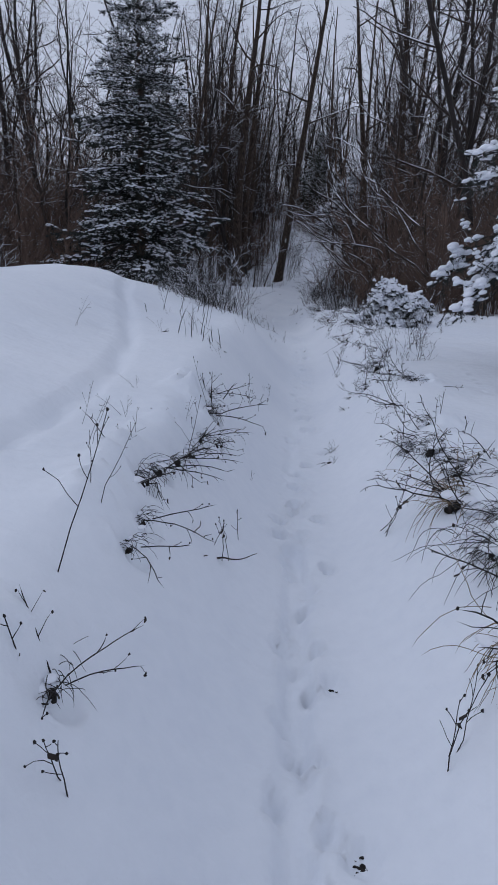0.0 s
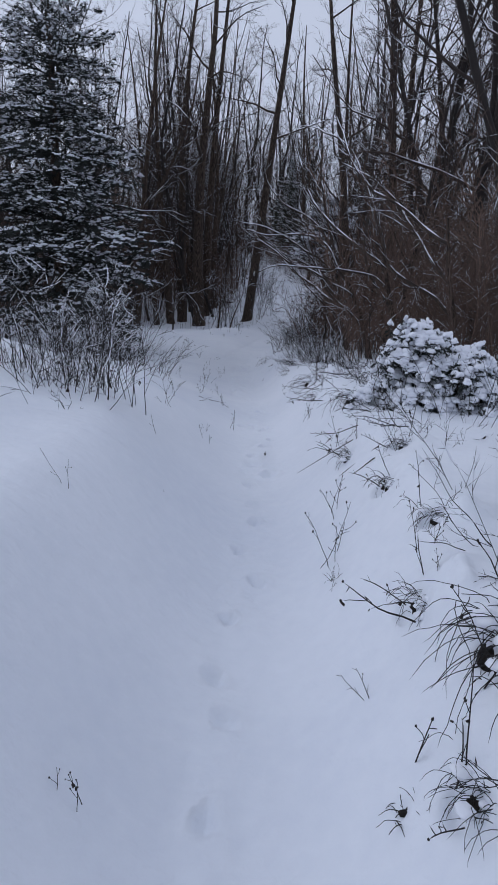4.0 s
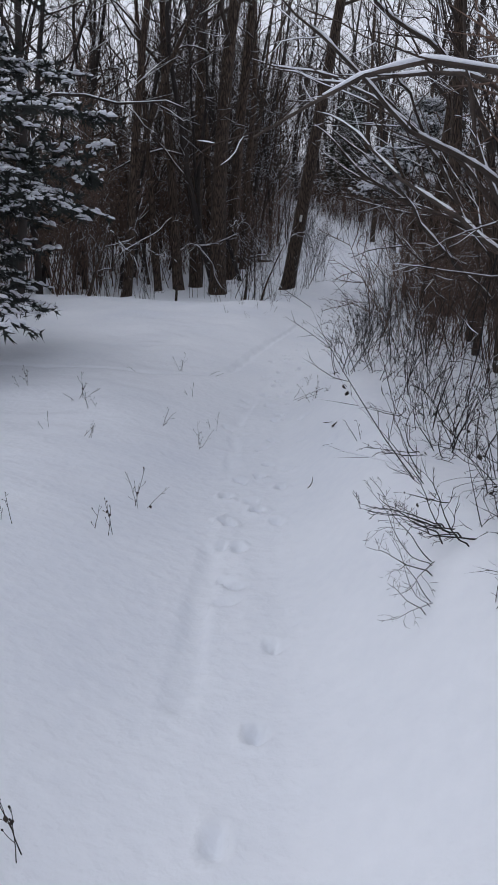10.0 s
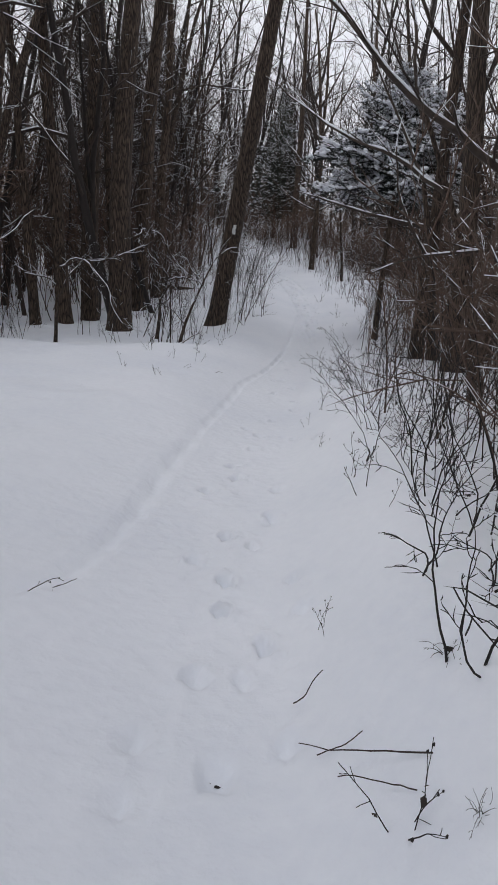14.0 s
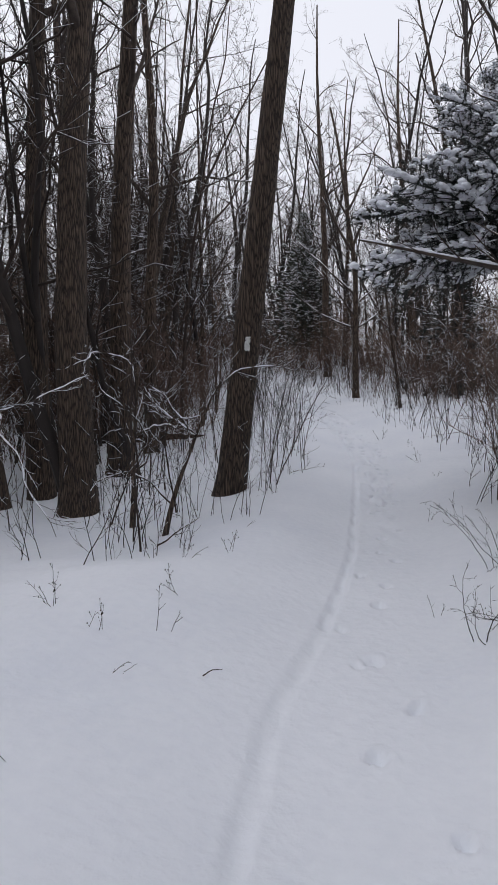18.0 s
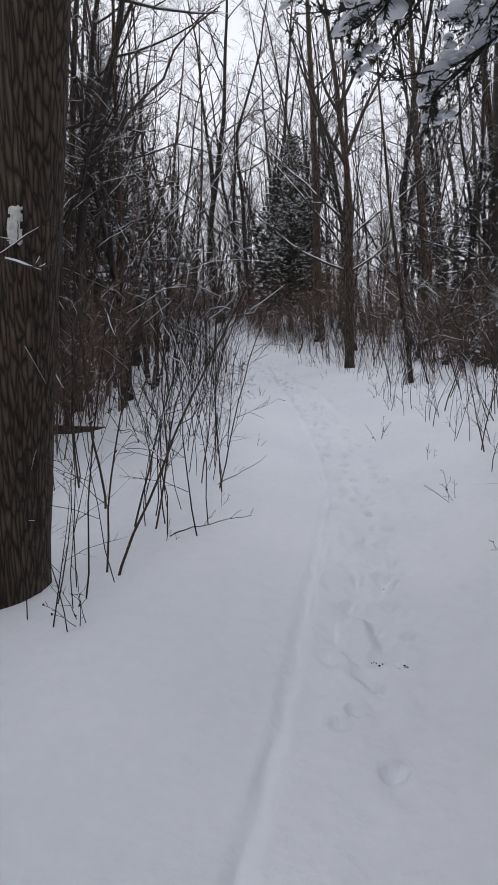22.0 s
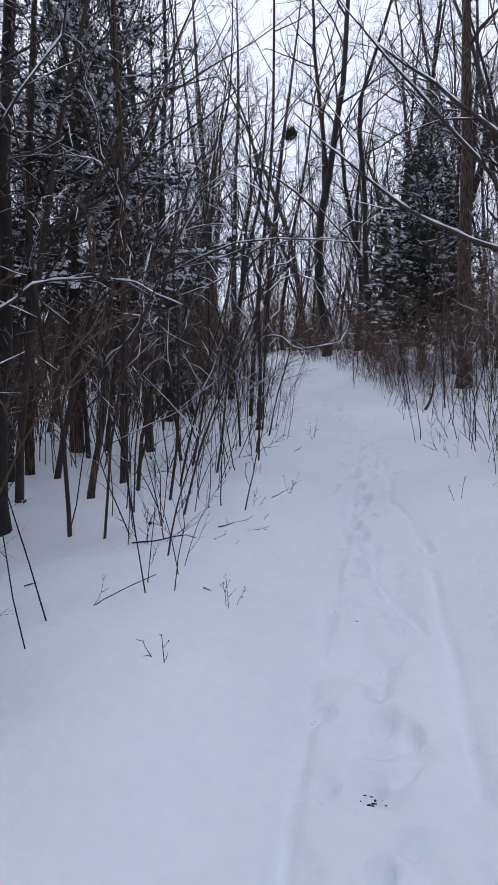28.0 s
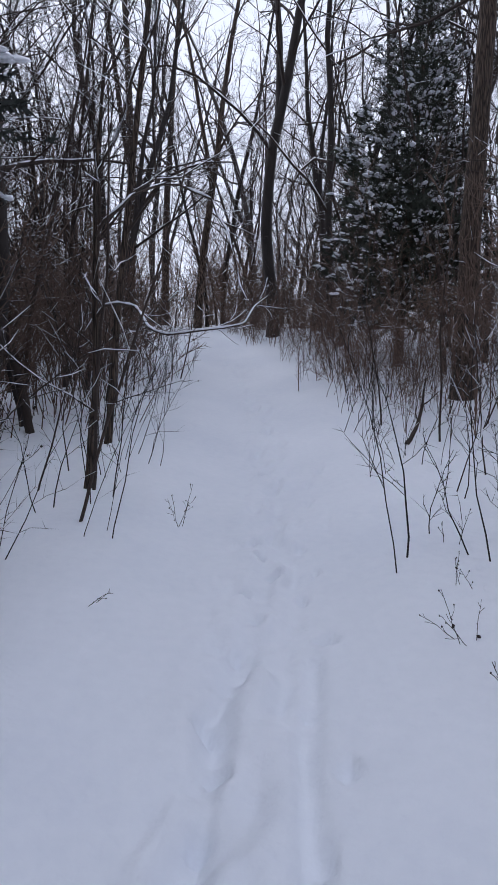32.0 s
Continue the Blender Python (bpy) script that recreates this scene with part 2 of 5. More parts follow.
def blob(rng, n=7, m=5, rough=0.16):
    """A lumpy, rounded pad one unit across, with a flattish underside."""
    verts, faces = [], []
    for i in range(m + 1):
        th = math.pi * i / m
        for j in range(n):
            ph = 2 * math.pi * j / n
            k = 1 + rng.uniform(-rough, rough)
            z = math.cos(th) * k
            verts.append((math.sin(th) * math.cos(ph) * k, math.sin(th) * math.sin(ph) * k, z if z > 0 else 0.35 * z))
    for i in range(m):
        for j in range(n):
            faces.append((i * n + j, i * n + (j + 1) % n, (i + 1) * n + (j + 1) % n, (i + 1) * n + j))
    return np.array(verts), np.array(faces)[:, ::-1]


def merged(pieces):
    verts, faces, base = [], [], 0
    for v, f in pieces:
        if len(v):
            verts.append(v)
            f = np.asarray(f)
            faces.append(np.where(f < 0, -1, f + base))
            base += len(v)
    return np.concatenate(verts), np.concatenate(faces)


# ---------------------------------------------------------------- plants, one builder a kind
def trunk_mesh(rng, chain, sides, furrow, mat, name="trunk"):
    """A trunk with vertical bark ridges, knots and a flared foot."""
    pts, rad = chain
    fine = np.linspace(0, len(pts) - 1, max(len(pts), int(len(pts) * 3)))
    p = np.stack([np.interp(fine, np.arange(len(pts)), pts[:, k]) for k in range(3)], 1)
    r = np.interp(fine, np.arange(len(rad)), rad)
    foot = p[:, 2] - p[0, 2]
    r = r * (1 + 0.45 * np.exp(-foot / 0.22))
    v, f = tubes([(p, r)], sides)
    v = v.reshape(len(p), sides, 3)
    phase = rng.uniform(0, 6.28, 4)
    a = np.linspace(0, 2 * np.pi, sides, endpoint=False)[None, :]
    wave = foot[:, None]
    k = (0.5 * np.sin(5 * a + phase[0] + 0.5 * np.sin(wave * 1.3)) * np.exp(-foot / 0.5)[:, None] + 0.35 * np.sin(sides * 0.5 * a + phase[1] + 2 * np.sin(wave * 2.1 + phase[3])) + rng.normal(0, 0.4, (len(p), sides)))
    v = p[:, None, :] + (v - p[:, None, :]) * (1 + furrow * k[:, :, None])
    return mesh_of(name, v.reshape(-1, 3), f, mat)


def limbs_of(rng, trunk, count, start, angle, ratio, rratio, twigs, lift=0.05, sub=6, end=0.96, wob=0.2):
    """Limbs, branches and twigs of a leafless tree, as three lists of shoots."""
    limbs = offshoots(rng, trunk, count, start, angle, ratio, rratio, 6, wob, lift, end=end)
    subs, fine = [], []
    for c in limbs:
        subs += offshoots(rng, c, sub, 0.18, 42, 0.42, 0.5, 3, 0.3, lift)
    for c in subs:
        fine += offshoots(rng, c, twigs, 0.15, 40, 0.45, 0.5, 1, 0.22, lift)
    for c in limbs:
        fine += offshoots(rng, c, 4, 0.4, 40, 0.22, 0.4, 1, 0.2, lift)
    return limbs, subs, fine


def bare_tree(rng, height, r0, lean=(0, 0), start=0.35, count=9, angle=45, ratio=0.34, twigs=4, fork=False, sides=10, mat=None, snow=0.5, furrow=0.05, wander=0.05, name="bare_tree", sub=6, lift=0.06, min_twig=0.0, each_limb=False):
    """A leafless tree at the origin: an empty with trunk, branches, twigs and snow."""
    mat = mat or BARK_FAR
    n = max(8, int(height * 1.1))
    trunk = grow(rng, (0, 0, -0.25), (lean[0], lean[1], 1), height, r0, r0 * 0.16, n, wander / math.sqrt(n) * 2, 0.0)
    trunks = [trunk]
    if fork:
        p, d, r = point_on(trunk, rng.uniform(0.22, 0.34))
        a = rng.uniform(0, 6.28)
        trunks.append(grow(rng, p, d + 0.35 * np.array([math.cos(a), math.sin(a), 0.2]), height * 0.6, r * 0.75, r * 0.12, n, 0.05, 0.03))
    limbs, subs, fine = [], [], []
    for t in trunks:
        l, s, f = limbs_of(rng, t, count, start, angle, ratio, 0.45, twigs, lift, sub)
        limbs, subs, fine = limbs + l, subs + s, fine + f
    if min_twig:
        fine = [(p, np.maximum(r, min_twig)) for p, r in fine]
    root = new(name)
    for t in trunks:
        part("trunk", trunk_mesh(rng, t, sides, furrow, mat), root)
    if each_limb:
        for c in limbs:
            part("limb", mesh_of("limb", *tubes([(c[0], c[1] * np.linspace(1, 0.4, len(c[1])))], 7, tip=True), LIMB), root)
        part("crown", mesh_of("crown", *merged([tubes(subs, 3, tip=True), tubes(fine, 3, tip=True)]), TWIG), root, "fine bare branches and twigs", "stuff")
    else:
        part("crown", mesh_of("crown", *merged([tubes(limbs, 4), tubes(subs, 3, tip=True), tubes(fine, 3, tip=True)]), TWIG), root, "bare branches and fine twigs", "stuff")
    v, f = snow_on(rng, limbs + subs + fine, snow, 0.0035, 0.12, 0.005, 3)
    if len(v):
        part("snow", mesh_of("snow", v, f, SNOW), root, "thin snow along the branches", "stuff")
    return root


def thicket(rng, stems, height, r0, spread, lean, twigs, mat, snow=0.3, fine_r=0.0018, leaves=0, lift=0.05, sub=7, name="shrub", arch=0.0, each_stem=False, toward=(0, 0), low=0.22, cap=0.004, crook=0.09, most=0.3):
    """A leafless shrub at the origin: separate stems, a mass of twigs, scraps of snow and of dead leaf."""
    root = new(name)
    every, fine = [], []
    for _ in range(stems):
        a, q = rng.uniform(0, 6.28), spread * math.sqrt(rng.random())
        d = np.array([rng.normal(toward[0], lean), rng.normal(toward[1], lean), 1.0])
        h = height * rng.uniform(0.55, 1.15)
        c = grow(rng, (q * math.cos(a), q * math.sin(a), -0.3), d, h + 0.2, r0 * rng.uniform(0.6, 1.2), r0 * 0.22, 7, crook, -arch)
        reach = np.hypot(*(c[0][-1, :2] - c[0][0, :2]))
        if reach > most * h:
            c[0][:, :2] = c[0][0, :2] + (c[0][:, :2] - c[0][0, :2]) * (most * h / reach)
        every.append(c)
    side = []
    for c in every:
        side += offshoots(rng, c, sub, low, 38, 0.34, 0.5, 3, 0.2, lift)
    for c in side:
        fine += offshoots(rng, c, twigs, 0.15, 38, 0.55, 0.6, 1, 0.25, lift)
    side = [(p, np.maximum(r, fine_r * 1.2)) for p, r in side]
    fine = [(p, np.maximum(r, fine_r)) for p, r in fine]
    if each_stem:
        for c in every:
            part("stem", mesh_of("stem", *tubes([c], 5), mat), root)
        part("twig_mass", mesh_of("twig_mass", *tubes(side + fine, 3, tip=True), mat), root, "tangle of thin twigs", "stuff")
    else:
        part("twig_mass", mesh_of("twig_mass", *merged([tubes(every, 3, tip=True), tubes(side + fine, 3, tip=True)]), mat), root, "tangle of thin stems and twigs", "stuff")
    v, f = snow_on(rng, side + fine, snow, 0.0015, 0.1, cap, 3, 0.85, 0.45)
    if len(v):
        part("snow", mesh_of("snow", v, f, SNOW), root, "scraps of snow on the twigs", "stuff")
    if leaves:
        vs, fs = [], []
        for _ in range(leaves):
            c = side[rng.integers(len(side))]
            p, d, r = point_on(c, rng.uniform(0.4, 1))
            vs.append(leaf_points(rng, p, rng.uniform(0.016, 0.034)))
            fs.append(LEAF_FACES)
        part("leaves", mesh_of("leaves", *merged(list(zip(vs, fs))), LEAF), root, "curled dead leaves", "stuff")
    return root


LEAF_FACES = np.array([(0, 1, 4, 3), (1, 2, 5, 4), (3, 4, 7, 6), (4, 5, 8, 7)])


def leaf_points(rng, p, size):
    """A curled, hanging dead leaf."""
    a = rng.uniform(0, 6.28)
    u = np.array([math.cos(a), math.sin(a), rng.uniform(-0.3, 0.3)])
    w = unit(np.array([rng.normal(0, 0.5), rng.normal(0, 0.5), -1.0]))
    n = np.cross(u, w)
    out = []
    for j, (wide, drop) in enumerate(((0.15, 0.0), (0.45, 0.5), (0.1, 1.05))):
        for s in (-1, 0, 1):
            out.append(p + size * (u * wide * s + w * drop + n * (0.22 * abs(s) - 0.1 * j)))
    return np.array(out)


def bough_meshes(rng, snow, mat, cedar=False, pads=1.0, dense=1, flecks=1, ridge=0.0, hang=0):
    """One conifer bough a metre long, along +x: its needles and its snow."""
    axis = grow(rng, (0, 0, 0), (1, 0, 0.02 if not cedar else 0.25), 1.0, 0.014, 0.004, 8, 0.05, -0.035 if not cedar else 0.03)
    sides = offshoots(rng, axis, int(14 + 6 * (dense - 1)), 0.08, 52, 0.44, 0.6, 3, 0.12, -0.03, flat=0.16)
    subs = []
    for c in sides:
        subs += offshoots(rng, c, 3, 0.2, 45, 0.42, 0.7, 2, 0.1, -0.03, flat=0.25)
    for c in sides[:int(hang * 14)] * 2:
        p, d, r = point_on(c, rng.uniform(0.2, 0.95))
        subs.append(grow(rng, p, d * 0.35 + (0, 0, -1.0), rng.uniform(0.06, 0.16), 0.003, 0.0015, 3, 0.12, -0.05))
    v0, f0 = tubes([axis] + sides, 3, tip=True)
    vs, count = [], 0
    for c, per in [(axis, int(22 * dense))] + [(c, int(16 * dense)) for c in sides] + [(c, int(7 * dense)) for c in subs]:
        for _ in range(per):
            p, d, r = point_on(c, rng.uniform(0.12, 1.0))
            s = rng.normal(0, 1, 3)
            s[2] *= 0.8
            s = unit(s - d * (s @ d))
            tip = p + (d * 0.55 + s * 0.85) * rng.uniform(0.035, 0.075) / dense
            w = unit(np.cross(d, s)) * 0.0085 / dense
            vs += [p - w, p + w, tip]
            count += 1
    tri = np.arange(3 * count).reshape(-1, 3)
    faces = [f[:3] if f[3] < 0 else f for f in f0.tolist()] + (tri + len(v0)).tolist()
    needles = mesh_of("needles", np.concatenate([v0, np.array(vs)]), faces, mat, False)
    pieces = []
    for c in sides + [axis, axis, axis]:
        if rng.random() > snow:
            continue
        for _ in range(flecks):
            p, d, r = point_on(c, rng.uniform(0.3, 1.0))
            for _ in range(int(rng.integers(2, 5))):
                v, f = blob(rng, 6, 4, 0.3)
                k = rng.uniform(0.014, 0.034) * pads
                pieces.append((v * (k * rng.uniform(0.9, 1.7), k * rng.uniform(0.8, 1.3), k * 0.62) + p + rng.normal(0, 0.024, 3) * (1, 1, 0.15) + (0, 0, 0.012), f))
    for c in [axis] + sides + subs:
        long = np.linalg.norm(c[0][-1] - c[0][0])
        if not ridge or c[0][-1, 2] - c[0][0, 2] < -0.6 * long or rng.random() > snow:
            continue
        a, b = sorted((rng.uniform(0, 0.35), rng.uniform(0.75, 1.0)))
        n = max(2, int(long * (b - a) / (ridge * 0.5)))
        for f0 in np.linspace(a, b, n):
            p, d, r = point_on(c, f0)
            v, f = blob(rng, 9, 6, 0.1)
            k = ridge * rng.uniform(0.5, 1.4) * (0.55 + 0.45 * math.sin(math.pi * min(1, 0.12 + (f0 - a) / max(0.1, b - a) * 0.8)))
            pieces.append((v * (k * 1.1, k * 1.1, k * 0.8) + p + rng.normal(0, 0.35 * k, 3) + (0, 0, 0.012 + 0.55 * k), f))
    return needles, mesh_of("bough_snow", *merged(pieces), SNOW)


def conifer(rng, height, width, bottom, kit, label, group="", start=0.4, rows=22, per=6, droop=12, power=0.85, name="spruce_tree", r0=None, only=None, top_gap=1.0):
    """A conifer at the origin: trunk and tiers of boughs, each with its snow."""
    root = thing(name, label, "conifer", group)
    r0 = r0 or height * 0.013
    trunk = grow(rng, (0, 0, -0.25), (0, 0, 1), height, r0, 0.012, 14, 0.012)
    part("trunk", trunk_mesh(rng, trunk, 10, 0.05, BARK), root)
    for i in range(rows):
        f = (i + rng.uniform(-0.3, 0.3)) / rows
        f = min(max(f, 0), 0.985)
        z = bottom + (height - bottom) * f
        reach = width * ((1 - f) ** power * (0.35 + 0.65 * min(1, f / 0.12 + 0.55))) + 0.12
        for j in range(per):
            turn = 360 * (j + rng.random()) / per + i * 47
            if only and not only(math.radians(turn)):
                continue
            long = reach * rng.uniform(0.7, 1.25)
            p, d, r = point_on(trunk, min(0.99, (z + 0.25 + rng.uniform(-0.08, 0.08)) / height))
            needles, snow = kit[rng.integers(len(kit))]
            m = pose(*p, rng.normal(0, 9), droop * rng.uniform(0.0, 1.7) - 34 * f + rng.normal(0, 5), turn) @ Matrix.Diagonal((long, max(long, 0.5) * rng.uniform(0.8, 1.2), max(long, 0.6), 1))
            b = part("bough", needles, root, m=m)
            part("snow", snow, b, "snow lying on the bough", "stuff")
    return root


def weed(rng, height, stems, lean, heads, mat, leaves=0, name="weed_stalk"):
    """A dry weed poking through the snow: stalks, side shoots, seed heads and curled leaves."""
    root = new(name)
    main, side = [], []
    for _ in range(stems):
        d = np.array([rng.normal(0, lean), rng.normal(0, lean), 1.0])
        main.append(grow(rng, (rng.normal(0, 0.03), rng.normal(0, 0.03), -0.06), d, height * rng.uniform(0.55, 1.1) + 0.06, 0.0027, 0.0014, 6, 0.1, -0.02 * lean))
    for c in main:
        side += offshoots(rng, c, 3, 0.35, 45, 0.3, 0.6, 3, 0.18, 0.05)
    side = [(p, np.maximum(r, 0.0013)) for p, r in side]
    part("stalk", mesh_of("stalk", *tubes(main + side, 4), mat), root)
    pieces = []
    for c in main + side:
        if rng.random() < heads:
            v, f = blob(rng, 5, 4, 0.2)
            s = rng.uniform(0.0032, 0.0062)
            pieces.append((v * (s, s, s * 1.8) + c[0][-1], f))
    if pieces:
        part("seed_cluster", mesh_of("seed_cluster", *merged(pieces), STALK), root, "dark seed heads", "stuff")
    if leaves:
        pts = [(leaf_points(rng, point_on(main[rng.integers(len(main))], rng.uniform(0.3, 0.9))[0], rng.uniform(0.018, 0.034)), LEAF_FACES) for _ in range(leaves)]
        part("leaves", mesh_of("leaves", *merged(pts), LEAF), root, "curled dead leaves")
    return root


def grass_tuft(rng, count, height, spread, reach, heap=0.0, hollow=0.0, name="grass_tuft"):
    """Matted dry grass and thin canes that arch over and hang down, with lumps of snow caught on top."""
    root = new(name)
    blades, snow = [], []
    for _ in range(count):
        a, q = rng.uniform(0, 6.28), spread * math.sqrt(rng.random())
        d = np.array([rng.normal(reach[0], 0.8), rng.normal(reach[1], 0.8), 1.0])
        blades.append(grow(rng, (q * math.cos(a), q * math.sin(a), -0.03), d, height * rng.uniform(0.6, 1.5), rng.uniform(0.0016, 0.0034), 0.0012, 9, 0.14, -rng.uniform(0.06, 0.24)))
    twigs = []
    for c in blades[::3]:
        twigs += offshoots(rng, c, 3, 0.3, 40, 0.3, 0.7, 2, 0.2, -0.05)
    if hollow:
        # a solid dark lump stands for the dark hollow at the tuft's foot
        v, f = blob(rng, 11, 6, 0.42)
        part("earth", mesh_of("earth", v * (hollow, hollow * 0.6, hollow * 0.45) + (0, 0, -0.004), f, LITTER_HOLLOW), root, "dark lump standing for the hollow")
    part("blade_mass", mesh_of("blade_mass", *tubes(blades + twigs, 3), STALK), root, "dark arching stems and blades", "stuff")
    for c in blades:
        if rng.random() < heap:
            p = c[0][int(rng.integers(3, 6))]
            v, f = blob(rng, 8, 4, 0.18)
            k = rng.uniform(0.02, 0.055)
            snow.append((v * (k * 1.3, k, k * 0.6) + p, f))
    if snow:
        part("snow", mesh_of("snow", *merged(snow), SNOW), root, "lumps of snow caught on the stems", "stuff")
    return root


def broken_stalk(rng, height, r0):
    """A snapped-off stem standing in the snow."""
    c = grow(rng, (0, 0, -0.08), (rng.normal(0, 0.25), rng.normal(0, 0.25), 1), height + 0.08, r0, r0 * 0.75, 6, 0.06)
    root = new("broken_stalk")
    part("stem", mesh_of("stem", *tubes([c], 6, tip=True), STALK), root)
    s = offshoots(rng, c, 2, 0.4, 45, 0.5, 0.45, 3, 0.15)
    part("side_shoot", mesh_of("side_shoot", *tubes(s, 4, tip=True), STALK), root, kind="stuff")
    return root


def lying_branch(rng, length, r0, side=4, twigs=3, lift=0.02, name="fallen_branch", snow=0.0):
    """A branch that lies along +x with its side twigs."""
    root = new(name)
    c = grow(rng, (0, 0, r0 * 0.4), (1, 0, 0.06), length, r0, max(0.0016, r0 * 0.3), 10, 0.15, 0.0)
    c[0][:, 2] = np.maximum(c[0][:, 2], r0 * 0.3)
    s = offshoots(rng, c, side, 0.25, 38, 0.4, 0.55, 4, 0.16, 0.02, flat=0.35)
    t = []
    for q in s:
        t += offshoots(rng, q, twigs, 0.3, 38, 0.45, 0.6, 3, 0.16, 0.02, flat=0.5)
    for q in s + t:
        q[0][:, 2] = np.maximum(q[0][:, 2], 0.0015)
    part("branch", mesh_of("branch", *tubes([c], 6), TWIG), root)
    part("side_twig", mesh_of("side_twig", *tubes(s + t, 4), TWIG), root, "thin side twigs", "stuff")
    v, f = snow_on(rng, [c] + s, snow, 0.002, 0.2, 0.005)
    if len(v):
        part("snow", mesh_of("snow", v, f, SNOW), root, "snow along the top")
    return root


def arch_tree(rng, trunk_to, r0, limbs, snow=0.7, name="leaning_tree", sub=6, twigs=4, thick=0.005, wob=0.085):
    """A small tree whose long limbs sweep out over the path, each limb lined with snow. limbs: (share of trunk, way, length, radius, bend)."""
    root = new(name)
    trunk = grow(rng, (0, 0, -0.2), trunk_to, float(np.linalg.norm(trunk_to)), r0, r0 * 0.3, 10, 0.05)
    part("trunk", trunk_mesh(rng, trunk, 9, 0.05, BARK), root)
    whole, subs, fine = [], [], []
    for f, way, long, r, bend in limbs:
        p, d, _ = point_on(trunk, f)
        c = grow(rng, p, way, long, r, r * 0.18, 14, wob, bend)
        whole.append(c)
        part("limb", mesh_of("limb", *tubes([c], 7), LIMB), root)
        subs += offshoots(rng, c, sub, 0.2, 35, 0.34, 0.5, 6, 0.12, 0.02, flat=0.6)
    for c in subs:
        fine += offshoots(rng, c, twigs, 0.2, 36, 0.4, 0.55, 4, 0.15, 0.03)
    subs = [(p, np.maximum(r, 0.0028)) for p, r in subs]
    fine = [(p, np.maximum(r, 0.0018)) for p, r in fine]
    part("crown", mesh_of("crown", *merged([tubes(subs, 3, tip=True), tubes(fine, 3, tip=True)]), TWIG), root, "fine side branches and twigs", "stuff")
    ridge = []
    for p, r in whole:
        q = p.copy()
        q[:, 2] += r * 0.8 + thick * 0.4
        s = np.minimum(r, 0.02) * 0.48 + thick
        s[0] *= 0.5
        s[-1] *= 0.3
        fine_at = np.linspace(0, len(q) - 1, 3 * len(q))
        q = np.stack([np.interp(fine_at, np.arange(len(q)), q[:, k]) for k in range(3)], 1)
        s = np.interp(fine_at, np.arange(len(s)), s) * rng.uniform(0.65, 1.45, len(fine_at))
        q[:, 2] += 0.3 * s
        i = int(rng.integers(0, 4))
        while i < len(q) - 2:
            j = min(len(q), i + int(rng.integers(5, 20)))
            piece = s[i:j].copy()
            piece[0] *= 0.5
            piece[-1] *= 0.45
            ridge.append((q[i:j], piece))
            i = j - 1 + int(rng.integers(1, 6)) * (rng.random() < 0.8)
    part("snow", mesh_of("snow", *merged([tubes(ridge, 6, squash=0.85), snow_on(rng, subs + fine, snow * 0.7, 0.0015, 0.2, thick * 0.5, 3, 0.9)]), SNOW), root, "snow lining the upper side of the limbs", "stuff")
    return root


def gen(n):
    return np.random.default_rng(n)


# ---------------------------------------------------------------- the lie of the land
TRAIL_Y = [-40, 0, 5, 10, 14, 18, 22, 25, 30, 34.5, 38, 41, 44, 47, 51, 55, 58, 61, 66, 75, 110]
TRAIL_X = [0.4, 0.15, 0.15, 0.25, 0.15, -0.2, -0.4, -0.25, 0.3, 1.15, 1.4, 1.3, 1.05, 0.65, 0.05, -0.95, -2.2, -4.0, -8.5, -16.0, -45.0]
RISE_Y = [-40, -5, 0, 2.5, 5, 8.5, 11.5, 14.5, 17.3, 18.6, 20, 25, 28.8, 31.5, 34, 35.2, 37.5, 39.2, 41.9, 43.3, 46, 47.6, 51, 53, 55, 58, 61, 66, 75, 90, 130]
RISE_Z = [1.2, 0.2, 0.0, -0.18, -0.17, -0.17, -0.19, -0.29, -0.56, -0.66, -0.68, -0.62, -0.58, -0.49, -0.33, -0.22, 0.10, 0.36, 0.76, 0.92, 1.18, 1.38, 1.8, 2.1, 2.5, 3.2, 3.9, 4.6, 5.2, 5.8, 6.5]


def smooth_curve(x, xs, ys):
    """A curve through the given points, rounded off."""
    x = np.asarray(x, float)
    return sum(w * np.interp(x + d, xs, ys) for d, w in ((-2.0, 0.1), (-1.0, 0.2), (0.0, 0.4), (1.0, 0.2), (2.0, 0.1)))


def trail_x(y):
    return smooth_curve(y, TRAIL_Y, TRAIL_X)


def ease(x, a, b):
    t = np.clip((x - a) / (b - a), 0, 1)
    return t * t * (3 - 2 * t)


def swell(x, y, size, seed):
    """Gentle irregular waves, about size metres long, between -1 and 1."""
    a, b = x / size + seed, y / size - seed * 1.7
    return (np.sin(a * 6.1 + 1.3 * np.sin(b * 4.0 + seed)) * np.cos(b * 5.3 + 1.1 * np.sin(a * 3.7)) + 0.5 * np.sin(11.7 * a + 7.9 * b + seed)) / 1.5


LATTICE = np.random.default_rng(12).uniform(-1, 1, (128, 128))


def lumpy(x, y, size, seed):
    """Irregular smooth lumps about size metres across, between -1 and 1."""
    a, b = x / size + 17.3 * seed, y / size - 9.1 * seed
    i, j = np.floor(a).astype(int), np.floor(b).astype(int)
    u, v = a - i, b - j
    u, v = u * u * (3 - 2 * u), v * v * (3 - 2 * v)
    i, j, i2, j2 = i % 128, j % 128, (i + 1) % 128, (j + 1) % 128
    low, high = LATTICE[i, j] * (1 - u) + LATTICE[i2, j] * u, LATTICE[i, j2] * (1 - u) + LATTICE[i2, j2] * u
    return low * (1 - v) + high * v


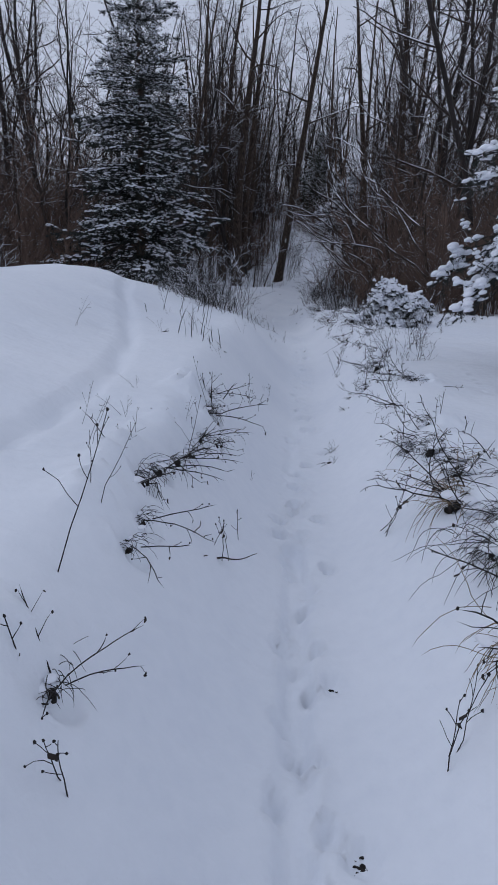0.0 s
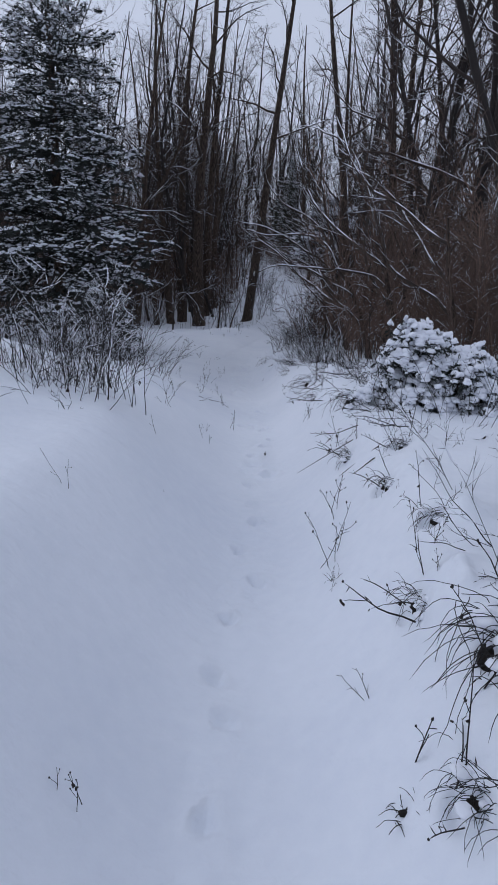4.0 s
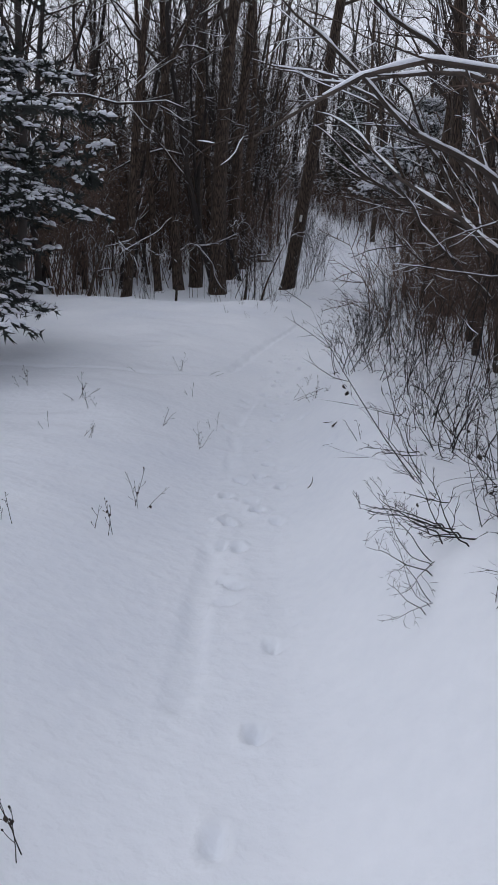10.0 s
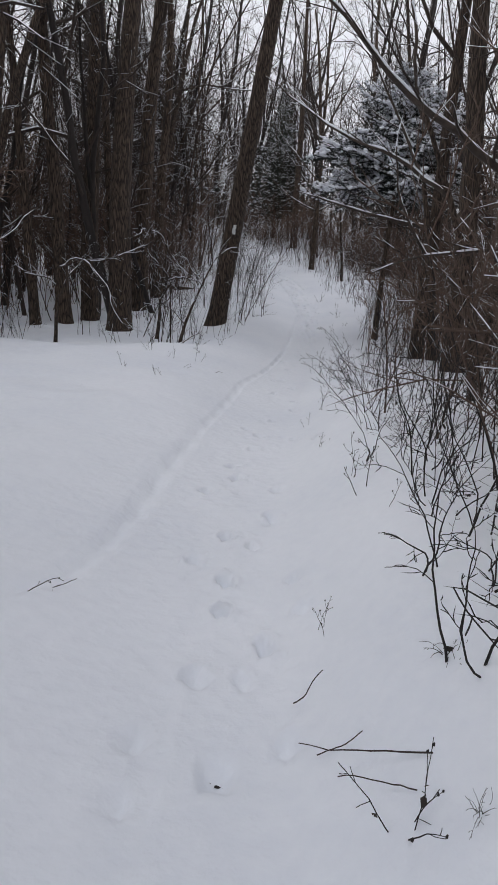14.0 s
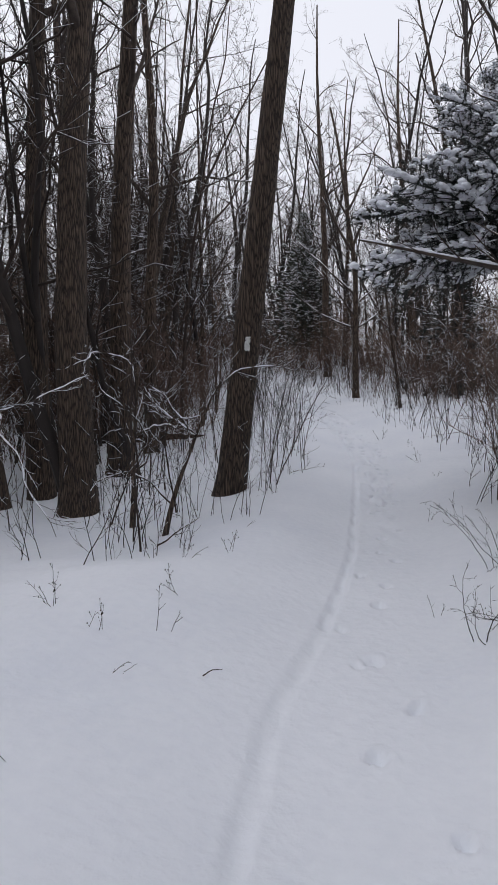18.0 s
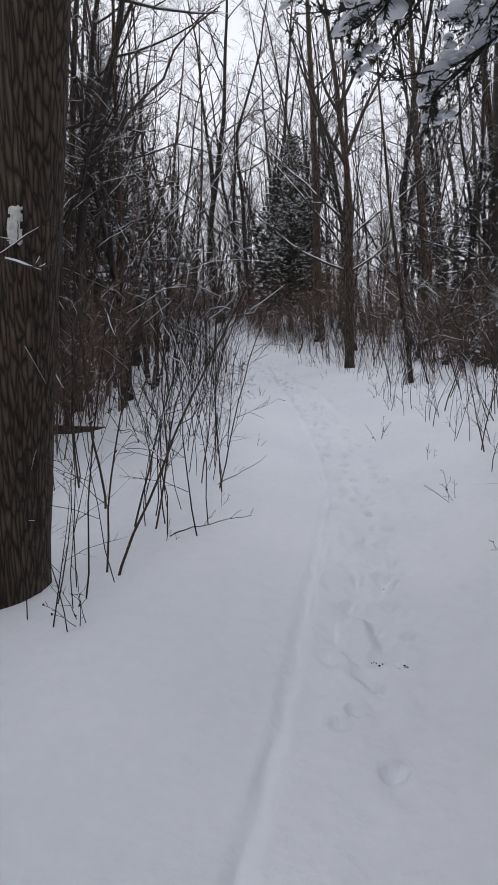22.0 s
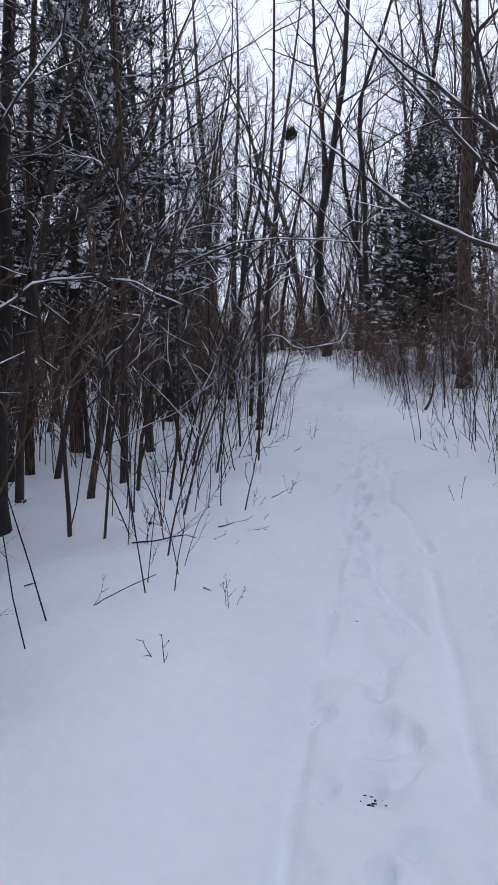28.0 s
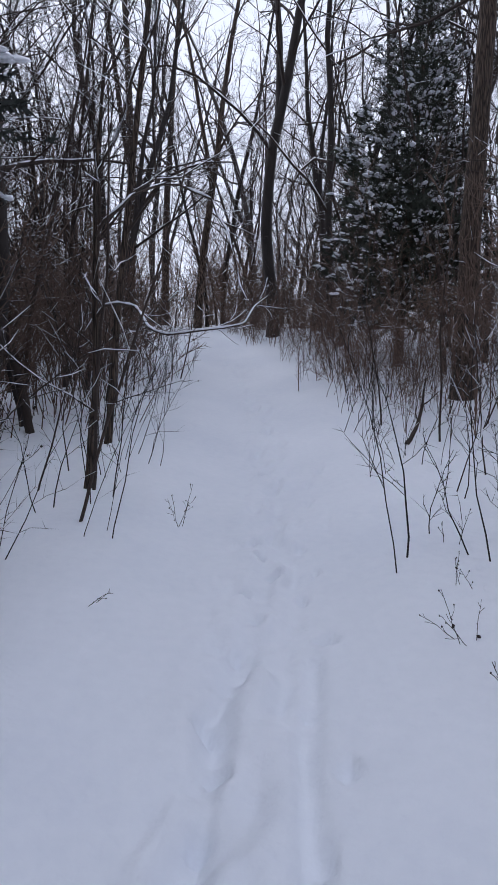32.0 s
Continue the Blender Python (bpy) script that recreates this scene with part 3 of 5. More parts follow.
def land(x, y):
    """Height of the snow without the marks in it."""
    x, y = np.asarray(x, float), np.asarray(y, float)
    off = x - trail_x(y)
    z = smooth_curve(y, RISE_Y, RISE_Z)
    left = np.interp(y, [-10, 5, 9, 13, 17, 20, 26, 30, 34, 45, 60], [0.7, 0.74, 0.74, 0.54, 0.36, 0.22, 0.20, 0.26, 0.16, 0.12, 0.1])
    right = np.interp(y, [-10, 4, 12, 17, 22, 26, 30, 45, 60], [0.40, 0.46, 0.56, 0.54, 0.46, 0.36, 0.18, 0.12, 0.1])
    near, far = np.interp(y, [24, 30], [0.08, 0.35]), np.interp(y, [24, 30], [0.95, 1.3])
    slope = np.interp(y, [9, 15, 30, 36], [1.05, 1.9, 2.0, 1.2])
    z = z + left * ease(-off, 0.1, slope) + right * ease(off, near, far)
    z = z - 0.36 * ease(-off, 0.8, 3.6) * np.interp(y, [30.5, 33, 50, 60], [0.0, 1.0, 0.7, 0.4])
    z = z + 0.62 * ease(-off, 0.9, 3.6) * np.interp(y, [-5, 4, 9.5, 13.5, 18], [0.3, 0.75, 1.0, 0.6, 0.0])
    z = z - 0.04 * (1 - ease(np.abs(off), 0.3, 0.9))
    rough = ease(np.abs(off), 0.3, 2.0)
    z = z + 0.016 * lumpy(x, y, 0.8, 1) + rough * (0.05 * swell(x, y, 4.3, 1.1) + 0.035 * lumpy(x, y, 0.7, 2) + 0.014 * lumpy(x, y, 0.23, 3))
    z = z + 0.5 * ease(np.hypot(off, y - 30), 45, 140) * swell(x, y, 60.0, 0.7)
    return z


MOUNDS = []         # snow humped over grass: x, y, towards which side it opens
MARKS = []          # prints in the snow: x, y, heading, length, width, depth
GROOVES = []        # dragged lines: points, width, depth


def pressed(x, y):
    """How far feet, paws and dragged things have pressed the snow in at each place."""
    out = np.zeros_like(x)
    for mx, my, side in MOUNDS:
        near = (np.abs(x - mx) < 0.6) & (np.abs(y - my) < 0.6)
        dx, dy = (x[near] - mx) * side, y[near] - my
        out[near] += 0.065 * np.exp(-((dx + 0.13) ** 2 / 0.016 + dy ** 2 / 0.03)) * (1 + 0.6 * lumpy(x[near], y[near], 0.06, 8))
        out[near] -= 0.075 * np.exp(-((dx - 0.015) ** 2 / 0.0030 + dy ** 2 / 0.006) ** 2)
    for mx, my, turn, long, wide, deep in MARKS:
        near = (np.abs(x - mx) < 0.3) & (np.abs(y - my) < 0.3)
        dx, dy = x[near] - mx, y[near] - my
        u = (dx * math.sin(-turn) + dy * math.cos(turn)) / long
        v = (dx * math.cos(turn) + dy * math.sin(turn)) / wide
        q = (u * u + v * v) * (1 + 0.35 * np.sin(61 * x[near] + 17 * my) * np.cos(53 * y[near] + 29 * mx))
        out[near] -= deep * np.exp(-(q ** 1.7)) - 0.3 * deep * np.exp(-((np.sqrt(q) - 1.45) ** 2) * 8)
    for pts, wide, deep in GROOVES:
        pts = np.array(pts, float)
        for (ax, ay), (bx, by) in zip(pts[:-1], pts[1:]):
            near = (x > min(ax, bx) - 0.4) & (x < max(ax, bx) + 0.4) & (y > min(ay, by) - 0.12) & (y <= max(ay, by) + 0.12)
            if not near.any():
                continue
            dx, dy = bx - ax, by - ay
            f = np.clip(((x[near] - ax) * dx + (y[near] - ay) * dy) / (dx * dx + dy * dy), 0, 1)
            d = np.hypot(x[near] - ax - f * dx, y[near] - ay - f * dy) / wide
            out[near] = np.minimum(out[near], -deep * (0.75 + 0.25 * np.sin(x[near] * 23 + y[near] * 9.1)) * np.exp(-(d ** 3.4)) + 0.25 * deep * np.exp(-((d - 1.55) ** 2) * 6))
    # the snow that many feet have broken up
    mid = np.interp(y, [0, 20, 33, 50, 60], [0.0, -0.1, 0.06, 0.08, 0.1])
    wide = np.interp(y, [0, 12, 22, 33, 36, 50, 58], [0.14, 0.16, 0.4, 0.22, 0.24, 0.26, 0.3])
    deep = np.interp(y, [0, 14, 20, 30, 33, 34.8, 48, 56], [0.026, 0.009, 0.014, 0.003, 0.008, 0.06, 0.07, 0.045])
    band = np.exp(-(((x - trail_x(y) - mid) / wide) ** 4))
    lumps = 1.2 * lumpy(x, y * 0.42, 0.13, 4) + 0.45 * lumpy(x, y * 0.7, 0.09, 5) + 0.6 * lumpy(x, y * 0.5, 0.4, 6)
    out -= deep * band * np.clip(lumps, -0.35, 1.3)
    return np.maximum(out, -0.13)


def lay(x, y, dz=0.0, turn=0.0, scale=1.0, tip=(0, 0)):
    """A pose that stands on the snow at x, y; turn in degrees."""
    return pose(x, y, float(land(x, y)) + dz, tip[0], tip[1], turn) @ Matrix.Scale(scale, 4)


step_rng = np.random.default_rng(5)


def prints(y0, y1, off, wobble, gap, deep, size=1.0):
    """A line of paw prints along the path: off metres east of its middle."""
    y = y0
    while y < y1:
        y += step_rng.uniform(*gap)
        x = float(trail_x(y)) + float(np.interp(y, [y0, y1], off)) + step_rng.normal(0, wobble)
        MARKS.append((x, y, step_rng.normal(0, 0.35), size * step_rng.uniform(0.045, 0.075), size * step_rng.uniform(0.032, 0.05), 1.35 * step_rng.uniform(*deep)))


prints(0.4, 4.2, (-0.02, -0.12), 0.06, (0.10, 0.22), (0.045, 0.07))
prints(1.2, 5.0, (0.08, -0.05), 0.05, (0.25, 0.5), (0.035, 0.06))
prints(5.0, 9.0, (0.0, -0.1), 0.10, (0.24, 0.5), (0.025, 0.05))
prints(9.0, 17.0, (-0.05, 0.05), 0.08, (0.3, 0.6), (0.02, 0.045))
prints(17.0, 25.0, (-0.15, -0.15), 0.16, (0.22, 0.5), (0.035, 0.06))
prints(17.0, 26.0, (0.1, 0.2), 0.16, (0.3, 0.7), (0.02, 0.04))
prints(25.5, 34.0, (0.05, 0.0), 0.14, (0.3, 0.6), (0.02, 0.045))
prints(33.8, 43.0, (0.06, 0.02), 0.08, (0.18, 0.34), (0.035, 0.06), 0.9)
prints(34.4, 43.0, (0.26, 0.18), 0.10, (0.2, 0.45), (0.03, 0.055), 0.85)
prints(43.0, 50.5, (-0.02, 0.12), 0.07, (0.2, 0.34), (0.06, 0.09), 0.95)
prints(44.5, 50.5, (0.3, 0.42), 0.09, (0.3, 0.6), (0.03, 0.055))
prints(50.5, 60.0, (0.15, 0.1), 0.12, (0.3, 0.5), (0.03, 0.05), 1.2)


SCRAPS = [(0.26, 1.46, 14), (0.23, 2.28, 5), (1.22, 34.56, 4), (1.26, 34.69, 3), (1.39, 35.55, 3), (1.07, 41.75, 4), (1.29, 41.34, 3), (1.36, 41.34, 3), (0.10, 4.86, 4), (0.16, 6.70, 5), (0.20, 6.20, 10), (0.05, 5.85, 5), (0.12, 11.1, 6), (-0.05, 12.98, 4), (0.23, 12.94, 7), (0.12, 14.21, 3), (0.27, 10.8, 4), (-0.40, 21.86, 4), (0.28, 19.6, 8), (0.29, 29.78, 6), (1.30, 34.5, 4), (1.38, 35.4, 4), (1.45, 38.6, 3), (1.42, 40.2, 7), (1.0, 42.84, 2), (1.1, 42.76, 2), (1.05, 45.32, 2)]
for x, y, n in SCRAPS:
    MARKS.append((x, y, 0.0, 0.075, 0.06, 0.05))


def along(y0, y1, off, wob, seed, step=0.25):
    r = np.random.default_rng(seed)
    ys = np.arange(y0, y1, step)
    drift = np.cumsum(r.normal(0, wob, len(ys)))
    drift -= np.linspace(0, drift[-1], len(ys))
    return [(float(trail_x(y)) + off + d, float(y)) for y, d in zip(ys, drift)]


GROOVES.append((along(0.3, 3.6, -0.08, 0.010, 1), 0.06, 0.075))
GROOVES.append((along(4.9, 5.9, -0.14, 0.010, 6), 0.05, 0.03))
GROOVES.append((along(16.4, 18.0, -0.28, 0.010, 7), 0.06, 0.025))
GROOVES.append((along(19.5, 22.5, -0.25, 0.015, 8), 0.05, 0.02))
GROOVES.append(([(0.05, 30.33), (0.28, 31.3), (0.5, 32.4), (0.62, 33.29), (0.68, 33.61), (0.74, 33.98), (0.82, 34.63), (1.0, 35.91), (1.19, 37.41), (1.2, 38.6), (1.15, 40.0), (1.06, 41.3), (0.97, 42.23)], 0.042, 0.038))
GROOVES.append(([(0.97, 42.23), (0.95, 42.72), (0.91, 43.44), (0.83, 44.61), (0.8, 45.2), (0.74, 45.9), (0.70, 46.6), (0.6, 48.0), (0.5, 49.05), (0.35, 50.0)], 0.065, 0.045))
GROOVES.append(([(1.66, 41.4), (1.62, 42.0), (1.59, 42.5), (1.54, 42.9), (1.52, 43.5)], 0.042, 0.035))
GROOVES.append(([(1.5, 43.87), (1.31, 44.91), (1.14, 45.6), (1.10, 46.2), (1.02, 46.9), (0.97, 47.45)], 0.045, 0.045))
GROOVES.append(([(1.47, 42.57), (1.35, 42.95), (1.18, 43.4), (1.1, 44.0)], 0.04, 0.045))
GROOVES.append(([(0.91, 45.1), (0.91, 45.68), (0.88, 45.98)], 0.045, 0.04))
GROOVES.append(([(0.55, 45.7), (0.57, 46.1)], 0.04, 0.04))
GROOVES.append(([(-4.6, 22.1), (-3.3, 22.2), (-2.4, 22.3), (-1.8, 22.5), (-1.39, 22.76), (-1.21, 22.98), (-1.12, 23.25), (-1.05, 23.58), (-0.95, 24.26), (-0.89, 24.95), (-0.78, 25.8)], 0.055, 0.05))
GROOVES.append(([(-0.78, 25.8), (-0.66, 26.6), (-0.48, 27.8), (-0.29, 29.09), (-0.12, 29.7), (0.05, 30.33)], 0.05, 0.02))
GROOVES.append(([(-2.4, 2.9), (-1.28, 2.74), (-1.31, 3.19), (-1.30, 3.69), (-1.28, 4.31), (-1.40, 5.30), (-1.54, 6.20), (-1.85, 7.3), (-2.2, 8.5), (-2.4, 9.6)], 0.085, 0.075))


def graded(spans):
    """Grid lines from (start, end, step) spans, with steps that grow outwards at both ends."""
    core = np.concatenate([np.arange(a, b, s) for a, b, s in spans])
    out, lo, s = [], core[0], spans[0][2]
    while lo > -420:
        s *= 1.22
        lo -= s
        out.append(lo)
    hi, s, far = core[-1], spans[-1][2], []
    while hi < 480:
        s *= 1.22
        hi += s
        far.append(hi)
    return np.concatenate([out[::-1], core, far])


# grass clumps on the banks west and east of the path
WEST = [(-0.66, 2.80), (-0.60, 3.36), (-0.57, 3.63), (-0.59, 2.48), (-0.58, 4.56), (-0.64, 3.05), (-0.56, 4.53), (-0.61, 4.89), (-0.47, 4.21), (-0.56, 3.95), (-0.57, 1.39), (-0.58, 2.24)]
MATS = [(1.22, 3.72), (1.02, 3.67), (1.05, 2.98), (0.92, 3.26), (0.98, 2.45), (0.94, 2.70), (0.88, 1.86), (1.25, 3.3)]
EAST = [(0.86, 4.45), (0.98, 4.15), (1.05, 4.8), (0.80, 6.77), (1.0, 7.2), (0.85, 7.7), (1.05, 8.3), (1.2, 6.3), (0.84, 10.0), (1.3, 10.9), (1.05, 11.5), (1.3, 12.3), (0.9, 13.75), (0.78, 14.05), (1.0, 14.0), (0.78, 12.85), (1.3, 13.0), (1.6, 11.6), (1.25, 15.9), (1.1, 17.4), (0.95, 9.0), (1.15, 9.6), (1.45, 14.6), (1.2, 2.6)]
MOUNDS += [(x, y, 1) for x, y in WEST] + [(x, y, -1) for x, y in EAST + MATS]


def snow_ground():
    gx = graded([(-6.0, -2.6, 0.14), (-2.6, -0.7, 0.05), (-0.7, 1.8, 0.021), (1.8, 2.2, 0.06), (2.2, 5.0, 0.16)])
    gy = graded([(-2.0, 0.0, 0.1), (0.0, 49.0, 0.027), (49.0, 62.0, 0.11)])
    x, y = np.meshgrid(gx, gy)
    z = land(x, y)
    inner = (np.abs(x) < 6.5) & (y > -2.5) & (y < 58)
    z[inner] += pressed(x[inner], y[inner])
    fine = (np.abs(x) < 3) & (y > -2.5) & (y < 58)
    z[fine] += np.random.default_rng(3).normal(0, 0.0009, fine.sum())
    rows, cols = x.shape
    i = (np.arange(rows - 1)[:, None] * cols + np.arange(cols - 1)[None, :]).ravel()
    quads = np.stack([i, i + 1, i + cols + 1, i + cols], 1)
    me = bpy.data.meshes.new("ground")
    me.vertices.add(x.size)
    me.vertices.foreach_set("co", np.stack([x, y, z], -1).astype(np.float32).ravel())
    me.loops.add(quads.size)
    me.loops.foreach_set("vertex_index", quads.astype(np.int32).ravel())
    me.polygons.add(len(quads))
    me.polygons.foreach_set("loop_start", np.arange(0, quads.size, 4, dtype=np.int32))
    me.polygons.foreach_set("use_smooth", np.ones(len(quads), bool))
    me.update(calc_edges=True)
    me.materials.append(SNOW_GROUND)
    return tagged(new("ground", me), "snow-covered ground with a trodden footpath and paw prints", "ground", kind="structure")


snow_ground()


# ---------------------------------------------------------------- trees that stand out
def set_tree(ob, x, y, label, category="tree", group="", turn=0):
    ob.matrix_basis = lay(x, y, 0, turn)
    return tagged(ob, label, category, group)


def big_tree(seed, x, y, r, lean, height=15, start=0.3, count=9, fork=False, label="tall leafless tree with dark furrowed bark", angle=52, wander=0.05):
    ob = bare_tree(gen(seed), height, r, lean, start, count, angle, 0.26, 6, fork, 22, BARK, 0.5, 0.035, wander, "bare_tree", 6, 0.05, 0.003, True)
    return set_tree(ob, x, y, label, group="large trees beside the path")


blazed = big_tree(101, -0.91, 35.27, 0.215, (0.145, -0.10), 16, 0.42, 8, wander=0.0, label="leaning furrowed tree with a white painted trail blaze")


def trail_blaze():
    """The small upright patch of flaking white paint that marks the trail."""
    rng = gen(7)
    trunk_dir = unit(np.array([0.145, -0.10, 1.0]))
    verts, faces = [], []
    n, m = 7, 11
    for i in range(m):
        for j in range(n):
            a = radians(-90 + 6) + (j / (n - 1) - 0.5) * 0.37
            h = 2.0 + 0.19 * (i / (m - 1)) + rng.uniform(-0.008, 0.008) * (i in (0, m - 1))
            ragged = rng.uniform(-0.02, 0.02) if j in (0, n - 1) else 0.0
            c = trunk_dir * (h + 0.25) + (0, 0, -0.25)
            verts.append((c[0] + 0.203 * math.cos(a + ragged), c[1] + 0.203 * math.sin(a + ragged), c[2]))
    for i in range(m - 1):
        for j in range(n - 1):
            if (i in (0, m - 2) or j in (0, n - 2)) and rng.random() < 0.18:
                continue
            k = i * n + j
            faces.append((k, k + 1, k + n + 1, k + n))
    me = mesh_of("blaze", verts, faces, BLAZE)
    ob = part("blaze", me, blazed, "flaking white painted trail blaze")
    solid = ob.modifiers.new("thickness", "SOLIDIFY")
    solid.thickness, solid.offset = 0.006, 0


trail_blaze()
big_tree(102, -3.04, 35.12, 0.265, (-0.01, -0.02), 17, 0.35)
big_tree(103, -3.02, 37.55, 0.22, (0.05, 0.0), 16, 0.35)
big_tree(104, -3.92, 36.15, 0.21, (-0.03, 0.0), 16, 0.4)
big_tree(105, -2.75, 39.40, 0.15, (0.02, 0.0), 14, 0.3, 7, True)
big_tree(106, -4.90, 35.10, 0.12, (-0.10, 0.0), 12, 0.35, 7)
big_tree(107, -4.33, 35.5, 0.17, (-0.09, 0.0), 14, 0.35, 7)
big_tree(108, -5.60, 33.80, 0.15, (0.05, 0.0), 14, 0.35, 7, True)
big_tree(109, -3.75, 38.40, 0.14, (-0.06, 0.02), 13, 0.35, 7)
big_tree(110, 2.71, 31.40, 0.12, (0.02, 0.0), 13, 0.35, 7)
big_tree(111, 3.00, 30.20, 0.17, (-0.02, 0.0), 14, 0.4, 7)
big_tree(112, 2.32, 54.90, 0.175, (0.02, 0.0), 16, 0.45, 7)
big_tree(113, -3.10, 43.20, 0.075, (0.03, 0.0), 15, 0.4, 7, True)
big_tree(114, -2.10, 43.60, 0.05, (0.03, 0.0), 15, 0.45, 7)
big_tree(115, -6.9, 64.0, 0.16, (0.0, 0.0), 15, 0.3, 8, True)
big_tree(116, 3.15, 43.2, 0.045, (-0.05, 0.0), 7, 0.45, 8)
big_tree(117, 3.45, 58.0, 0.13, (-0.01, 0.0), 14, 0.45, 7)
big_tree(118, 5.7, 52.8, 0.15, (0.01, 0.0), 15, 0.45, 7)
big_tree(119, 6.3, 47.5, 0.13, (-0.01, 0.0), 15, 0.45, 7)
big_tree(120, -10.6, 22.5, 0.19, (-0.12, 0.0), 13, 0.35, 7, True)
big_tree(121, 3.6, 24.5, 0.15, (0.0, 0.0), 14, 0.45, 7)
big_tree(122, 4.3, 27.5, 0.15, (0.01, 0.0), 14, 0.45, 7)
big_tree(124, -1.95, 46.2, 0.045, (0.04, 0.0), 12, 0.14, 15)
big_tree(125, -2.6, 48.5, 0.06, (0.03, 0.0), 14, 0.16, 15, True)
big_tree(126, -1.75, 51.2, 0.04, (0.05, 0.0), 12, 0.16, 14)
big_tree(127, -3.9, 51.5, 0.07, (0.0, 0.0), 15, 0.2, 13, True)
big_tree(128, -4.4, 63.2, 0.12, (0.03, 0.0), 14, 0.3, 10, True)
big_tree(129, -6.4, 66.0, 0.14, (0.0, 0.0), 15, 0.3, 10)
big_tree(123, -3.6, 46.8, 0.06, (0.03, 0.0), 14, 0.35, 8)

# the tree whose long snow-lined limbs reach out over the path
ob = arch_tree(gen(130), (0.05, 0.05, 9.5), 0.105, [
    (0.25, (-1.0, 0.02, 0.36), 2.9, 0.028, 0.016), (0.29, (-0.75, -0.1, 1.0), 3.2, 0.028, 0.0), (0.25, (0.9, 0.1, 0.35), 2.2, 0.028, 0.03),
    (0.36, (-0.8, 0.1, 0.9), 3.0, 0.034, 0.01), (0.50, (-0.55, -0.1, 1.0), 3.4, 0.05, 0.02), (0.52, (0.5, 0.1, 1.0), 3.4, 0.05, 0.02),
    (0.62, (-0.4, 0.3, 1.0), 3.0, 0.04, 0.03), (0.64, (0.6, -0.3, 1.0), 3.0, 0.04, 0.03), (0.33, (0.8, -0.3, 0.5), 1.9, 0.022, 0.02)], 0.7, "spreading_tree", 7, 4, 0.005, 0.065)
set_tree(ob, 2.42, 46.55, "spreading leafless tree with long snow-lined limbs", group="large trees beside the path")

# limbs over the path from the east side
for seed, x, y, tall, r, limbs in (
        (140, 2.45, 19.7, (-0.5, -0.1, 2.4), 0.075, [(0.35, (-1, -0.25, 0.9), 3.3, 0.032, -0.012), (0.5, (-1, 0.2, 0.7), 3.4, 0.03, -0.006), (0.65, (-1, -0.5, 0.6), 3.0, 0.026, -0.006), (0.8, (-0.9, 0.3, 0.9), 3.2, 0.03, -0.012), (0.95, (-0.7, 0.0, 1.2), 3.0, 0.03, -0.006)]),
        (141, 2.75, 17.8, (-0.4, 0.0, 2.8), 0.07, [(0.4, (-1, 0.0, 1.0), 3.0, 0.03, -0.012), (0.55, (-1, -0.3, 0.8), 3.0, 0.026, -0.006), (0.7, (-1, 0.3, 0.8), 3.2, 0.03, -0.012), (0.9, (-0.8, 0.1, 1.2), 3.2, 0.03, -0.006)]),
        (142, 2.2, 22.0, (-0.4, 0.1, 2.6), 0.07, [(0.35, (-1, -0.2, 0.6), 2.6, 0.03, -0.006), (0.55, (-1, 0.2, 0.8), 2.8, 0.028, -0.012), (0.75, (-1, -0.3, 0.9), 3.0, 0.028, -0.006), (0.95, (-0.8, 0, 1.2), 3.0, 0.03, -0.006)]),
        (143, 3.2, 15.6, (-0.3, 0.0, 2.4), 0.06, [(0.4, (-1, 0.1, 1.0), 2.8, 0.028, -0.012), (0.6, (-1, -0.2, 0.9), 2.8, 0.026, -0.006), (0.85, (-1, 0.2, 1.2), 2.8, 0.026, -0.006)]),
        (144, 2.55, 25.0, (-0.3, 0.0, 3.2), 0.10, [(0.55, (-1, 0.1, 0.55), 3.0, 0.042, 0.004), (0.8, (-1, -0.2, 0.7), 2.8, 0.03, 0.0), (0.4, (-1, 0.3, 0.5), 2.0, 0.022, -0.006)]),
        (145, 2.95, 31.1, (-0.05, 0.0, 3.2), 0.10, [(0.735, (-1, 0.12, 0.11), 2.2, 0.036, 0.002), (0.97, (-0.6, 0.3, 1.0), 3.0, 0.03, 0.02)]),
        (146, 2.3, 27.3, (-0.2, 0.0, 3.4), 0.06, [(0.4, (-1, -0.1, 0.9), 2.2, 0.022, -0.006), (0.7, (-0.8, 0.2, 1.0), 2.4, 0.024, -0.006), (0.9, (-0.6, 0.2, 1.2), 2.4, 0.024, 0.0)])):
    set_tree(arch_tree(gen(seed), tall, r, limbs, thick=0.0052, wob=0.045 if seed == 145 else 0.15), x, y, "small leafless tree arching over the path, limbs lined with snow", group="arching trees beside the path")
